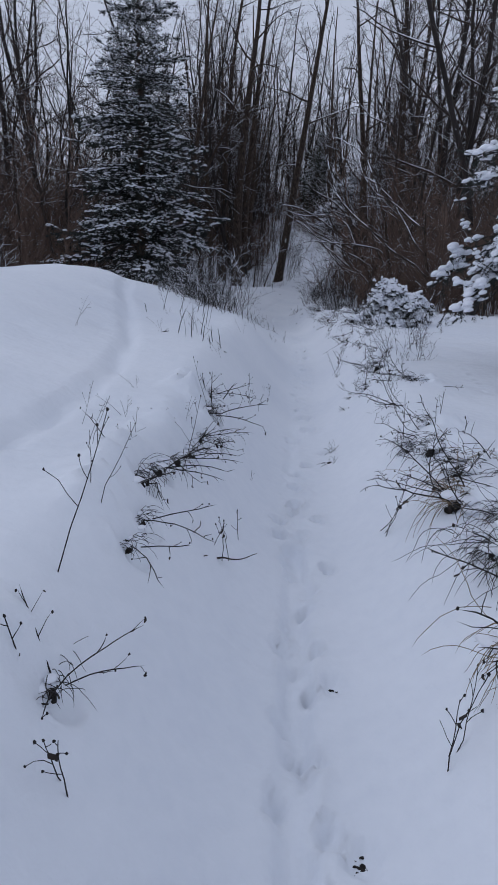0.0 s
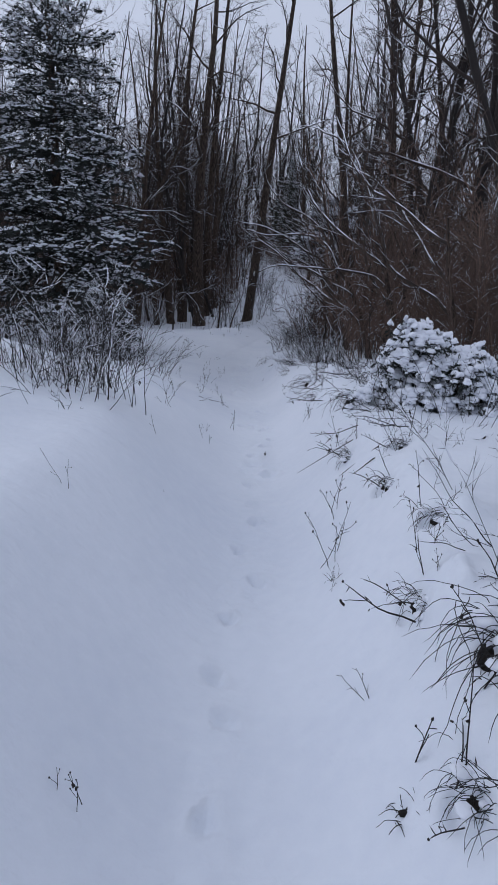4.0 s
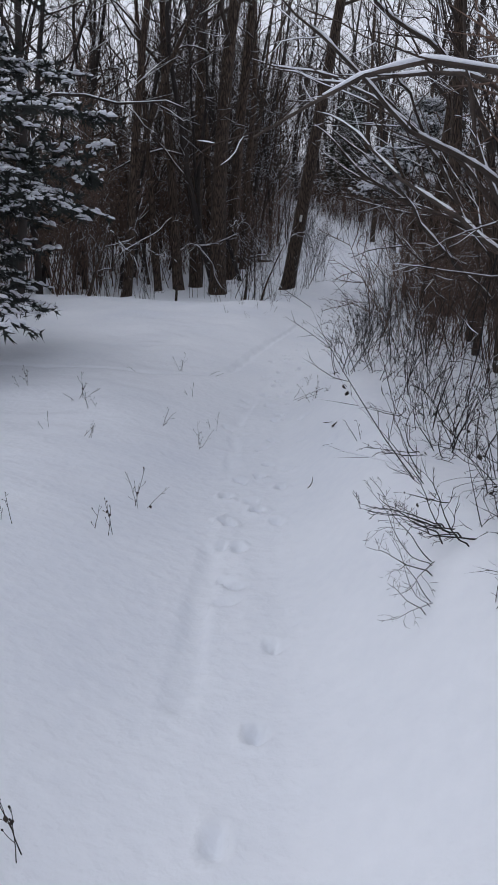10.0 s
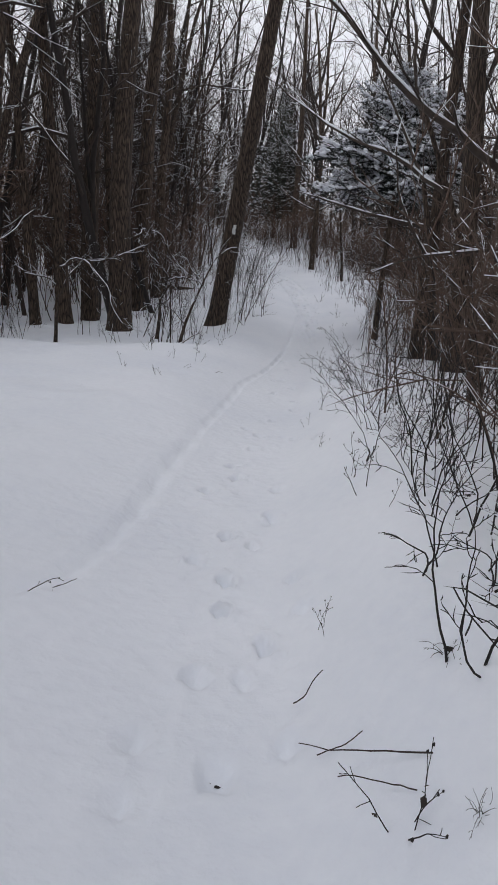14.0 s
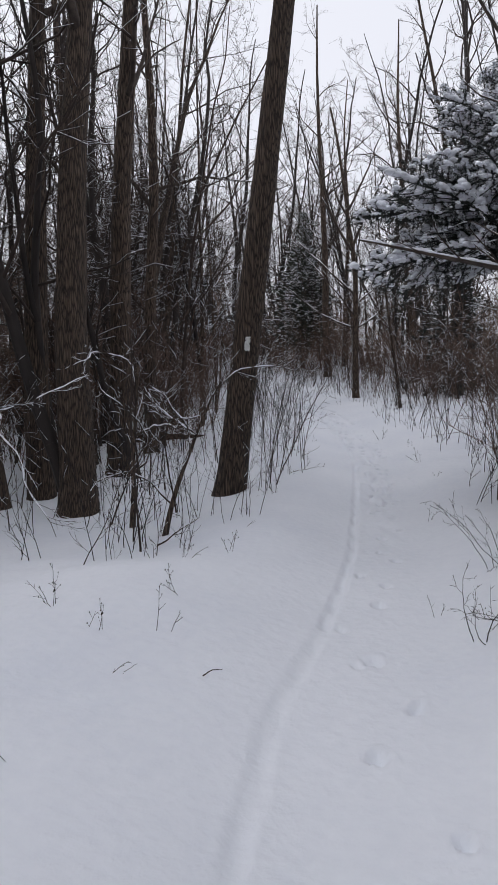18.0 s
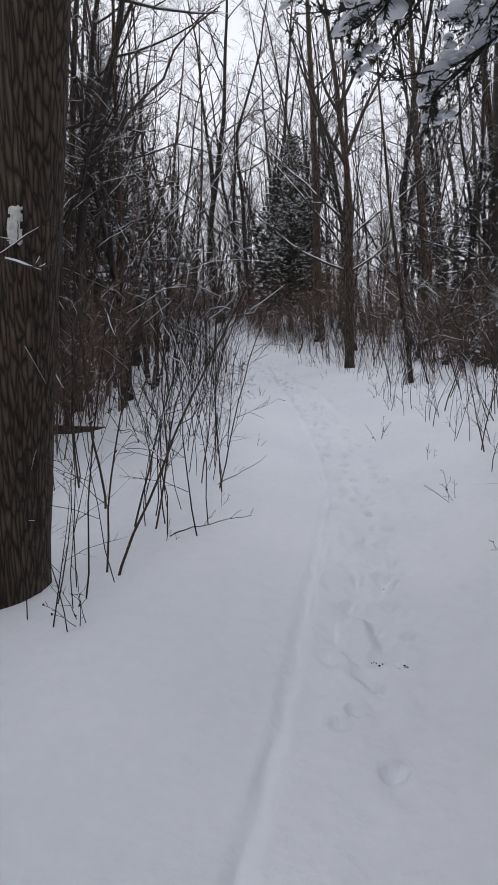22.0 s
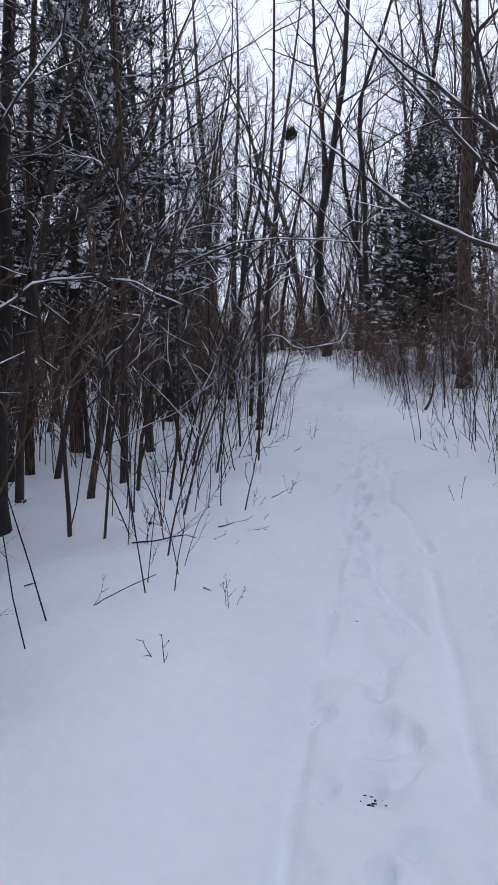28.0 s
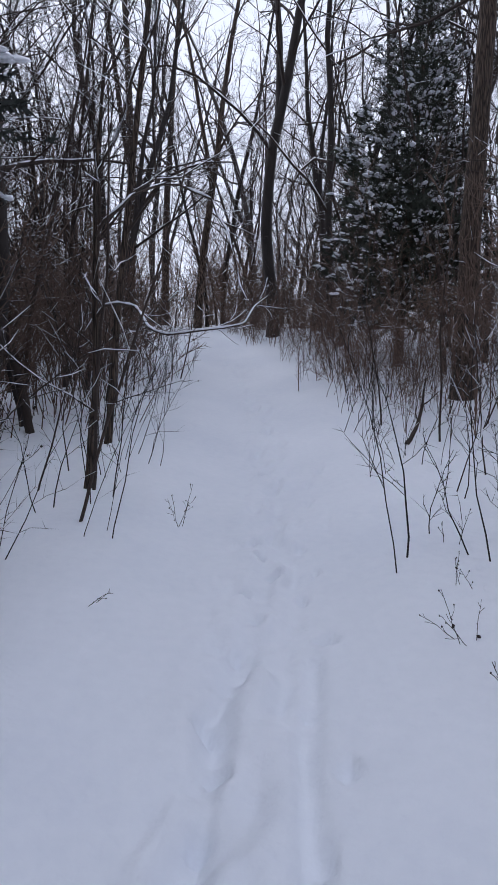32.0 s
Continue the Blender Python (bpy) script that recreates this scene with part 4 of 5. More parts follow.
for seed, x, y, tall, r, limbs in (
        (150, -1.55, 33.4, (0.25, -0.1, 1.9), 0.035, [(0.3, (-0.8, -0.3, 0.7), 1.2, 0.018, 0.0), (0.5, (0.5, -0.2, 0.9), 1.4, 0.018, 0.02), (0.75, (-0.6, 0.2, 0.9), 1.2, 0.015, 0.02), (0.9, (0.5, 0.1, 0.8), 1.3, 0.015, 0.0)]),
        (151, -2.1, 34.3, (0.35, -0.1, 2.3), 0.04, [(0.4, (0.9, -0.2, 0.6), 1.7, 0.02, 0.02), (0.6, (0.8, -0.3, 0.35), 1.9, 0.02, 0.03), (0.9, (-0.5, -0.3, 0.8), 1.3, 0.015, 0.0)]),
        (152, -3.9, 32.9, (0.3, -0.2, 2.2), 0.04, [(0.5, (0.9, -0.3, 0.5), 2.2, 0.022, 0.02), (0.75, (0.9, 0.2, 0.7), 2.2, 0.022, 0.0), (0.6, (-0.7, 0.2, 0.6), 1.6, 0.018, 0.0)]),
        (153, -5.6, 30.5, (0.5, -0.6, 2.0), 0.045, [(0.4, (0.9, -0.5, 0.2), 2.6, 0.024, -0.01), (0.7, (0.8, -0.6, 0.5), 2.4, 0.022, -0.02), (0.9, (0.3, -0.5, 1.0), 1.8, 0.02, 0.0)]),
        (154, -2.1, 43.3, (0.2, -0.2, 2.8), 0.03, [(0.95, (0.95, 0.06, 0.45), 3.0, 0.018, 0.0), (0.5, (0.9, -0.4, 0.8), 2.1, 0.018, -0.01), (0.65, (0.9, 0.1, 0.7), 2.2, 0.018, -0.01), (0.8, (0.8, 0.3, 0.8), 2.2, 0.018, -0.01)]),
        (155, -1.9, 45.3, (0.3, 0.0, 2.9), 0.04, [(0.5, (0.9, -0.4, 0.7), 2.2, 0.02, -0.01), (0.7, (0.8, 0.1, 0.8), 2.4, 0.02, -0.01), (0.85, (0.7, -0.3, 0.9), 2.4, 0.02, 0.0)]),
        (156, -1.2, 49.6, (0.3, 0.0, 3.2), 0.04, [(0.5, (0.9, -0.3, 0.8), 2.0, 0.02, -0.01), (0.7, (0.8, 0.1, 0.8), 2.2, 0.02, -0.01), (0.85, (0.5, -0.3, 0.9), 2.2, 0.02, 0.0)])):
    set_tree(arch_tree(gen(seed), tall, r, [(a, b, c, d * 0.68, e) for a, b, c, d, e in limbs], 0.8, "leaning_tree", 10, 5, 0.0055, 0.24), x, y, "thin crooked tree at the wood's edge with snow on its limbs", group="crooked trees beside the path")

# ---------------------------------------------------------------- conifers
light_kit = [bough_meshes(gen(60 + i), 0.75, NEEDLE, pads=0.62, dense=1.3, flecks=4) for i in range(4)]
heavy_kit = [bough_meshes(gen(70 + i), 0.4, NEEDLE, pads=0.8, dense=2.4, ridge=0.032, hang=3) for i in range(3)]
lush_kit = [bough_meshes(gen(75 + i), 0.34, NEEDLE, pads=0.7, dense=3, flecks=1, ridge=0.024, hang=3) for i in range(4)]
tiny_kit = [bough_meshes(gen(85 + i), 0.4, NEEDLE, pads=1.6, dense=0.8, ridge=0.07) for i in range(2)]
far_kit = [bough_meshes(gen(65 + i), 0.45, NEEDLE, pads=0.9) for i in range(2)]
cedar_kit = [bough_meshes(gen(80 + i), 0.4, CEDAR, True, 0.9, flecks=2) for i in range(3)]


def set_conifer(ob, x, y, turn=0):
    ob.matrix_basis = lay(x, y, 0, turn)


set_conifer(conifer(gen(201), 12.0, 2.45, 1.15, light_kit, "tall dark spruce dusted with snow at the clearing's edge", rows=26, per=8), -5.15, 22.2)
set_conifer(conifer(gen(202), 5.2, 1.75, 2.95, lush_kit, "dark spruce with heavy snow on its drooping boughs", rows=9, per=9, droop=5), 2.5, 33.9)
set_conifer(conifer(gen(203), 4.6, 1.4, 1.35, heavy_kit, "young spruce laden with thick snow", rows=7, per=6, droop=16), 2.75, 7.0)
set_conifer(conifer(gen(204), 0.85, 0.40, 0.1, tiny_kit, "knee-high spruce half buried in snow", "small spruces beside the path", rows=5, per=6, name="small_spruce"), 1.52, 11.2)
set_conifer(conifer(gen(205), 0.65, 0.42, 0.08, tiny_kit, "knee-high spruce half buried in snow", "small spruces beside the path", rows=5, per=6, name="small_spruce"), 1.9, 11.1)
set_conifer(conifer(gen(206), 7.3, 1.75, 0.7, cedar_kit, "narrow dark cedar flecked with snow beside the path", rows=21, per=7, droop=0, power=0.75, name="cedar_tree"), 1.35, 57.3)
set_conifer(conifer(gen(207), 8.0, 1.5, 0.9, cedar_kit, "dark cedar among bare trees", rows=15, per=5, droop=0, power=0.75, name="cedar_tree"), 6.6, 58.5)
set_conifer(conifer(gen(208), 8.5, 2.0, 2.6, light_kit, "dark spruce behind bare saplings, dusted with snow", rows=14, per=5), -3.7, 48.2)
set_conifer(conifer(gen(209), 5.0, 1.6, 0.5, far_kit, "dark spruce behind bare saplings, dusted with snow", rows=14, per=5), 5.6, 47.0)


# ---------------------------------------------------------------- the wood: kinds that repeat
def scatter(make, spots, label, category, group):
    """Copies of the given originals at the given poses; the originals take the first ones."""
    for i, m in enumerate(spots):
        ob = make[i % len(make)]
        if i < len(make):
            ob.matrix_basis = m
            tagged(ob, label, category, group)
        else:
            copy_thing(ob, m)


def front(x, y):
    """The open strip under the large trees west of the path, where the snow shows between the stems."""
    return -5.0 < x < 0.5 and 33.0 < y < 38.5


def spots(rng, count, xr, yr, ok, apart, scale=(0.8, 1.25), tip=4):
    """Up to count random poses on the snow, where ok allows, apart from one another."""
    out, tries, mine = [], 0, []
    while len(out) < count and tries < count * 40:
        tries += 1
        x, y = rng.uniform(*xr), rng.uniform(*yr)
        if not ok(x, y) or any((x - a) ** 2 + (y - b) ** 2 < apart * apart for a, b in mine):
            continue
        mine.append((x, y))
        out.append(lay(x, y, -0.02, rng.uniform(0, 360), rng.uniform(*scale), rng.normal(0, tip, 2)))
    return out


def tree_line(y):
    """The x at which the wood begins west of the clearing."""
    return np.interp(y, [-60, 8, 18, 21, 28, 32.5, 34.2, 80], [-16, -12, -9.0, -6.4, -6.2, -5.4, -1.7, -30])


def wooded(x, y, margin=0.0):
    off = x - float(trail_x(y))
    if off > 0:
        return off > np.interp(y, [0, 6, 12, 16, 30, 60], [2.6, 2.2, 1.7, 1.25, 1.25, 1.15]) + margin
    if y < 34.2:
        return x < tree_line(y) - margin
    return off < -np.interp(y, [34, 37, 42, 47, 60], [1.75, 1.25, 1.2, 1.15, 1.1]) - margin


# slender trees
g = gen(11)
POLE_KINDS = ((13, 0.10, 0.18, 11, False), (15, 0.13, 0.2, 9, True), (11, 0.07, 0.15, 11, False), (14, 0.09, 0.25, 11, False), (9, 0.05, 0.12, 11, False), (16, 0.15, 0.25, 9, True), (12, 0.06, 0.15, 12, False))
poles = [bare_tree(gen(20 + i), h, r, (g.normal(0, 0.03), g.normal(0, 0.03)), s, c + 3, 48, 0.29, 6, f, 6, BARK_FAR, 0.3, 0.04, 0.16, "bare_tree", 7, min_twig=0.0055)
         for i, (h, r, s, c, f) in enumerate(POLE_KINDS)]
ps = spots(gen(1), 54, (-13, 12), (35, 62), lambda x, y: wooded(x, y, 2.2 if y < 58 else 1.0), 1.3, (0.8, 1.15), 3)
ps += spots(gen(2), 40, (2, 12), (14, 34), lambda x, y: wooded(x, y, 1.6), 1.3, (0.8, 1.15), 3)
ps += spots(gen(3), 46, (-18, -3.5), (17, 42), lambda x, y: wooded(x, y, 0.8), 1.3, (0.8, 1.15), 3)
ps += spots(gen(22), 26, (-11, 3), (56, 80), lambda x, y: abs(x - trail_x(y)) > 1.3 or y > 65, 1.2, (0.75, 1.05), 3)
ps += spots(gen(26), 16, (-8, -1.5), (40, 60), lambda x, y: wooded(x, y, 0.9), 0.9, (0.42, 0.62), 4)
ps += spots(gen(27), 8, (2, 6), (47, 60), lambda x, y: wooded(x, y, 1.2), 0.9, (0.5, 0.8), 4)
ps += spots(gen(28), 9, (-1.5, 3.0), (63, 75), lambda x, y: True, 0.9, (0.8, 1.1), 4)
scatter(poles, ps, "slender leafless tree with grey-brown bark and fine twigs", "tree", "bare trees of the wood")
young = [bare_tree(gen(90 + i), h, r, (g.normal(0, 0.05), g.normal(0, 0.05)), s, c, 42, 0.30, 7, False, 5, TWIG, 0.35, 0.03, 0.12, "young_tree", 8, min_twig=0.0042)
         for i, (h, r, s, c) in enumerate(((8, 0.045, 0.18, 15), (6.5, 0.035, 0.15, 14), (9.5, 0.055, 0.22, 16), (7.5, 0.04, 0.3, 13)))]
ys = spots(gen(81), 48, (-10, -1.0), (40, 62), lambda x, y: wooded(x, y, 2.3), 0.9, (0.75, 1.2), 4)
ys += spots(gen(87), 44, (-9, -1.5), (50, 66), lambda x, y: wooded(x, y, 1.5), 0.7, (0.8, 1.3), 4)
ys += spots(gen(82), 30, (1.5, 9), (46, 64), lambda x, y: wooded(x, y, 1.6), 0.9, (0.75, 1.2), 4)
ys += spots(gen(83), 34, (2, 9), (14, 40), lambda x, y: wooded(x, y, 1.2), 0.9, (0.75, 1.2), 4)
ys += spots(gen(84), 22, (-10, -1.5), (36, 46), lambda x, y: wooded(x, y, 2.4) and not front(x, y), 0.9, (0.8, 1.2), 4)
ys += spots(gen(85), 36, (-18, -6), (20, 36), lambda x, y: wooded(x, y, 0.5), 1.0, (0.7, 1.1), 4)
ys += spots(gen(86), 26, (-8, 4), (60, 76), lambda x, y: abs(x - trail_x(y)) > 1.3 or y > 65, 0.9, (0.8, 1.2), 4)
scatter(young, ys, "young leafless tree with a fine twiggy crown", "tree", "young trees of the wood")
far_poles = [bare_tree(gen(30 + i), h, r, (g.normal(0, 0.03), g.normal(0, 0.03)), s, c + 2, 46, 0.28, 5, f, 5, BARK_FAR, 0.0, 0.03, 0.12, "bare_tree", 5, min_twig=0.012)
             for i, (h, r, s, c, f) in enumerate(((14, 0.12, 0.3, 8, False), (16, 0.15, 0.3, 6, True), (12, 0.08, 0.25, 8, False), (15, 0.11, 0.35, 8, False)))]
ps = spots(gen(4), 70, (-48, 36), (58, 120), lambda x, y: y > 66 or abs(x - trail_x(y)) > 2.5, 2.0, (0.85, 1.25), 3)
ps += spots(gen(14), 34, (-55, -16), (14, 60), lambda x, y: True, 2.0, (0.85, 1.2), 3)
ps += spots(gen(15), 26, (12, 45), (10, 60), lambda x, y: True, 2.0, (0.85, 1.2), 3)
scatter(far_poles, ps, "distant leafless tree with a bare twiggy crown", "tree", "distant trees of the wood")

# brush
brush = [thicket(gen(40 + i), 11, h, 0.008, 0.6, 0.11, 7, BRUSH, 0.10, 0.0030, 0, 0.04, 9, low=0.25, cap=0.0022, crook=0.1) for i, h in enumerate((2.1, 1.7, 2.5, 2.3))]
bs = spots(gen(5), 76, (0.5, 7), (15, 35), lambda x, y: wooded(x, y, 0.4), 0.5, (0.75, 1.25), 6)
bs += spots(gen(6), 34, (-15, -2), (19, 44), lambda x, y: wooded(x, y, 0.3) and not front(x, y), 0.6, (0.8, 1.2), 6)
bs += spots(gen(16), 30, (-5, 5), (36.5, 64), lambda x, y: wooded(x, y, 1.3 if x > 1 or y > 50 else 2.0), 0.6, (0.8, 1.3), 4)
bs += spots(gen(23), 24, (-6, 3), (52, 64), lambda x, y: 1.35 < x - trail_x(y) < 2.6, 0.5, (0.5, 0.8), 4)
bs += spots(gen(24), 22, (-6, 0.5), (63.8, 66.5), lambda x, y: True, 0.5, (0.6, 1.0), 6)
scatter(brush, bs, "dense leafless red-brown brush with scraps of snow", "shrub", "brush along the path")
deep = [thicket(gen(45 + i), 9, h, 0.011, 0.75, 0.16, 6, BRUSH, 0.05, 0.0052, 0, 0.05, 9, "tall_brush", low=0.42, cap=0.002, crook=0.14) for i, h in enumerate((2.6, 3.2, 2.2))]
ds = spots(gen(17), 60, (-10, -0.5), (38, 62), lambda x, y: wooded(x, y, 2.9 if y < 50 else 1.5) and x < trail_x(y), 0.75, (0.85, 1.3), 5)
ds += spots(gen(88), 36, (-9, -1.6), (51, 62), lambda x, y: wooded(x, y, 0.9) and x < trail_x(y), 0.6, (0.7, 1.1), 5)
ds += spots(gen(18), 46, (-15, -2), (18, 44), lambda x, y: wooded(x, y, 0.9) and not front(x, y), 0.8, (1.1, 1.7), 5)
ds += spots(gen(19), 64, (1, 9), (14, 36), lambda x, y: wooded(x, y, 1.3), 0.7, (0.9, 1.6), 5)
ds += spots(gen(20), 46, (1, 8), (38, 62), lambda x, y: wooded(x, y, 1.2) and x > trail_x(y), 0.8, (0.7, 1.05), 5)
ds += spots(gen(21), 46, (-14, 1), (62.5, 72), lambda x, y: y > 64.5 or abs(x - trail_x(y)) > 1.1, 0.7, (0.7, 1.1), 5)
ds += spots(gen(25), 84, (-26, -6.5), (21, 42), lambda x, y: x < tree_line(y) - 1.2, 1.2, (1.5, 2.1), 5)
scatter(deep, ds, "head-high leafless brown brush under the bare trees", "shrub", "tall brush under the trees")
sap = [thicket(gen(50 + i), n, h, 0.0108, 0.55, 0.15, 4, TWIG, 0.4, 0.0021, 0, 0.06, 8, "sapling_clump", each_stem=True, low=0.4, crook=0.13) for i, (n, h) in enumerate(((4, 3.2), (5, 2.4), (4, 4.2), (5, 1.8)))]
ss = spots(gen(7), 24, (-5, 1.5), (36.2, 58), lambda x, y: wooded(x, y, 0.6) and x < trail_x(y), 0.6, (0.8, 1.2), 5)
ss += spots(gen(8), 44, (0.8, 6), (30, 58), lambda x, y: wooded(x, y, 0.4) and x > trail_x(y), 0.5, (0.7, 1.1), 5)
ss += spots(gen(9), 20, (-7, -1.5), (31, 40), lambda x, y: wooded(x, y, 0.1), 0.7, (0.8, 1.2), 5)
scatter(sap, ss, "clump of thin dark saplings standing in the snow", "shrub", "sapling clumps along the path")


def far_brush():
    """The undergrowth of the wood beyond reach, one mass of stems and twigs."""
    rng = gen(77)
    kinds = []
    for k in range(4):
        stems = [grow(rng, (rng.normal(0, 0.5), rng.normal(0, 0.5), -0.2), (rng.normal(0, 0.15), rng.normal(0, 0.15), 1), rng.uniform(1.6, 3.4), 0.016, 0.006, 3, 0.1) for _ in range(7)]
        side = []
        for c in stems:
            side += offshoots(rng, c, 8, 0.25, 36, 0.45, 0.6, 1, 0.2, 0.04)
        fine = []
        for c in side:
            fine += offshoots(rng, c, 3, 0.3, 36, 0.5, 0.6, 1, 0.2, 0.04)
        side = [(p, np.maximum(r, 0.007)) for p, r in side + fine]
        kinds.append(tubes(stems + side, 3, tip=True))
    pieces = []
    places = [(rng.uniform(-48, 38), rng.uniform(62, 112)) for _ in range(220)] + [(rng.uniform(-55, -15), rng.uniform(14, 60)) for _ in range(130)] + [(rng.uniform(8, 36), rng.uniform(10, 62)) for _ in range(110)]
    for x, y in places:
        if (y < 66 and abs(x - float(trail_x(y))) < 1.8) or (x < 0 and y < 34 and x > tree_line(y) - 3):
            continue
        v, f = kinds[rng.integers(4)]
        a, s = rng.uniform(0, 6.28), rng.uniform(0.8, 1.6)
        w = np.stack([(v[:, 0] * math.cos(a) - v[:, 1] * math.sin(a)) * s + x, (v[:, 0] * math.sin(a) + v[:, 1] * math.cos(a)) * s + y, v[:, 2] * s + float(land(x, y))], 1)
        pieces.append((w, f))
    thing("distant_brush", "leafless brown undergrowth deep in the snowy wood", "brush", kind="stuff", me=mesh_of("distant_brush", *merged(pieces), BRUSH))


far_brush()


# ---------------------------------------------------------------- low growth along the path
def strew(make, places, label, category, group, seed, scale=(0.7, 1.2), sink=0.0, tip=6):
    rng = gen(seed)
    scatter(make, [lay(x, y, -sink, rng.uniform(0, 360), rng.uniform(*scale), rng.normal(0, tip, 2)) for x, y in places], label, category, group)


tall_weeds = [weed(gen(300 + i), h, n, 0.16, 0.9, STALK) for i, (h, n) in enumerate(((0.62, 1), (0.5, 2), (0.42, 3)))]
low_weeds = [weed(gen(310 + i), h, n, 0.5, 0.35, STALK, l) for i, (h, n, l) in enumerate(((0.3, 3, 2), (0.22, 2, 0), (0.36, 4, 3), (0.16, 2, 0)))]
START = [(-0.70, 1.78), (-0.73, 2.27), (-0.77, 3.01), (-0.56, 3.25), (-0.63, 3.95), (-1.01, 4.19), (-0.57, 4.57), (-1.94, 5.87), (-0.69, 6.11), (-1.05, 6.49), (-1.0, 6.8), (-1.38, 6.84), (-0.99, 7.67), (-0.9, 2.85), (-0.92, 3.6), (-1.1, 3.3), (-0.6, 8.1), (-1.31, 10.08), (-1.2, 9.3), (-1.7, 8.6), (-1.5, 7.9)]
strew(tall_weeds, START, "dark dry weed stalk with seed heads in the snow", "weed", "tall weeds on the bank", 1, (0.5, 0.9))
LOW_A = [(-0.47, 1.11), (-0.58, 1.42), (0.56, 1.67), (-0.62, 2.71), (-0.32, 2.9), (-0.21, 3.21), (0.61, 3.41), (-0.23, 4.25), (-0.33, 5.9), (-0.34, 6.31), (0.94, 6.44), (0.57, 6.59), (-0.24, 6.83), (0.63, 7.04), (0.98, 7.11), (0.64, 7.39), (0.92, 7.76), (0.96, 8.1), (0.63, 8.61), (-0.32, 9.01), (0.69, 9.21), (-0.55, 9.98), (0.78, 10.41), (0.8, 10.73), (1.14, 11.15), (-0.31, 11.33), (-0.74, 11.52), (-0.35, 11.69), (0.64, 12.2), (-0.2, 12.61), (0.87, 12.76), (1.32, 12.89), (-0.92, 13.0), (0.86, 13.1), (1.12, 13.84), (-0.99, 14.05), (-0.33, 14.28), (1.0, 14.59), (-0.73, 14.84), (0.46, 14.97), (-0.59, 15.59)]
LOW_B = [(0.91, 15.71), (-1.47, 15.76), (0.71, 16.37), (-1.67, 17.09), (-1.45, 17.37), (-2.46, 17.54), (-2.05, 17.54), (-1.03, 17.66), (-2.27, 18.09), (-0.96, 18.22), (0.47, 19.17), (-1.74, 19.43), (-2.12, 19.55), (-0.9, 19.93), (-1.28, 20.23), (-2.0, 20.34), (-0.86, 20.54), (-2.27, 20.7), (0.45, 20.82), (-2.97, 21.0), (-1.26, 21.5), (0.09, 21.5), (-2.09, 22.27), (0.03, 22.57), (0.59, 22.72), (-1.63, 22.79), (-1.28, 22.82), (0.5, 23.32), (0.39, 23.7), (0.38, 24.08), (0.76, 24.47), (0.35, 25.39), (0.37, 26.64), (0.61, 27.19), (0.84, 27.68), (-1.36, 28.36), (-1.84, 28.81), (0.87, 28.82), (-1.12, 29.16), (-1.33, 29.65), (-0.94, 29.8), (-1.68, 29.99)]
LOW_C = [(1.1, 30.19), (-0.95, 30.4), (0.85, 30.53), (-1.02, 31.34), (-1.3, 31.53), (-0.65, 31.66), (-1.75, 31.8), (-1.04, 31.93), (-0.55, 32.72), (-0.59, 33.35), (1.44, 33.38), (-0.23, 34.58), (2.13, 35.44), (0.02, 35.8), (0.27, 36.53), (2.13, 36.64), (0.32, 37.58), (2.25, 37.93), (0.53, 38.63), (1.93, 39.15), (0.12, 40.56), (2.34, 40.57), (0.05, 40.99), (2.27, 41.59), (0.43, 41.74), (0.48, 42.49), (-0.2, 42.9), (-0.3, 43.24), (0.25, 44.16), (0.07, 44.59), (1.76, 45.12), (0.24, 45.3), (2.06, 45.52), (-0.25, 45.88), (1.8, 47.08), (1.65, 47.52), (-0.19, 47.53), (1.7, 48.17), (1.68, 48.85), (-0.18, 49.01), (1.33, 50.55)]
strew(low_weeds, LOW_A + LOW_B + LOW_C, "small dry weed poking up through the snow", "weed", "small weeds beside the path", 2, (0.6, 1.15), 0.0, 10)

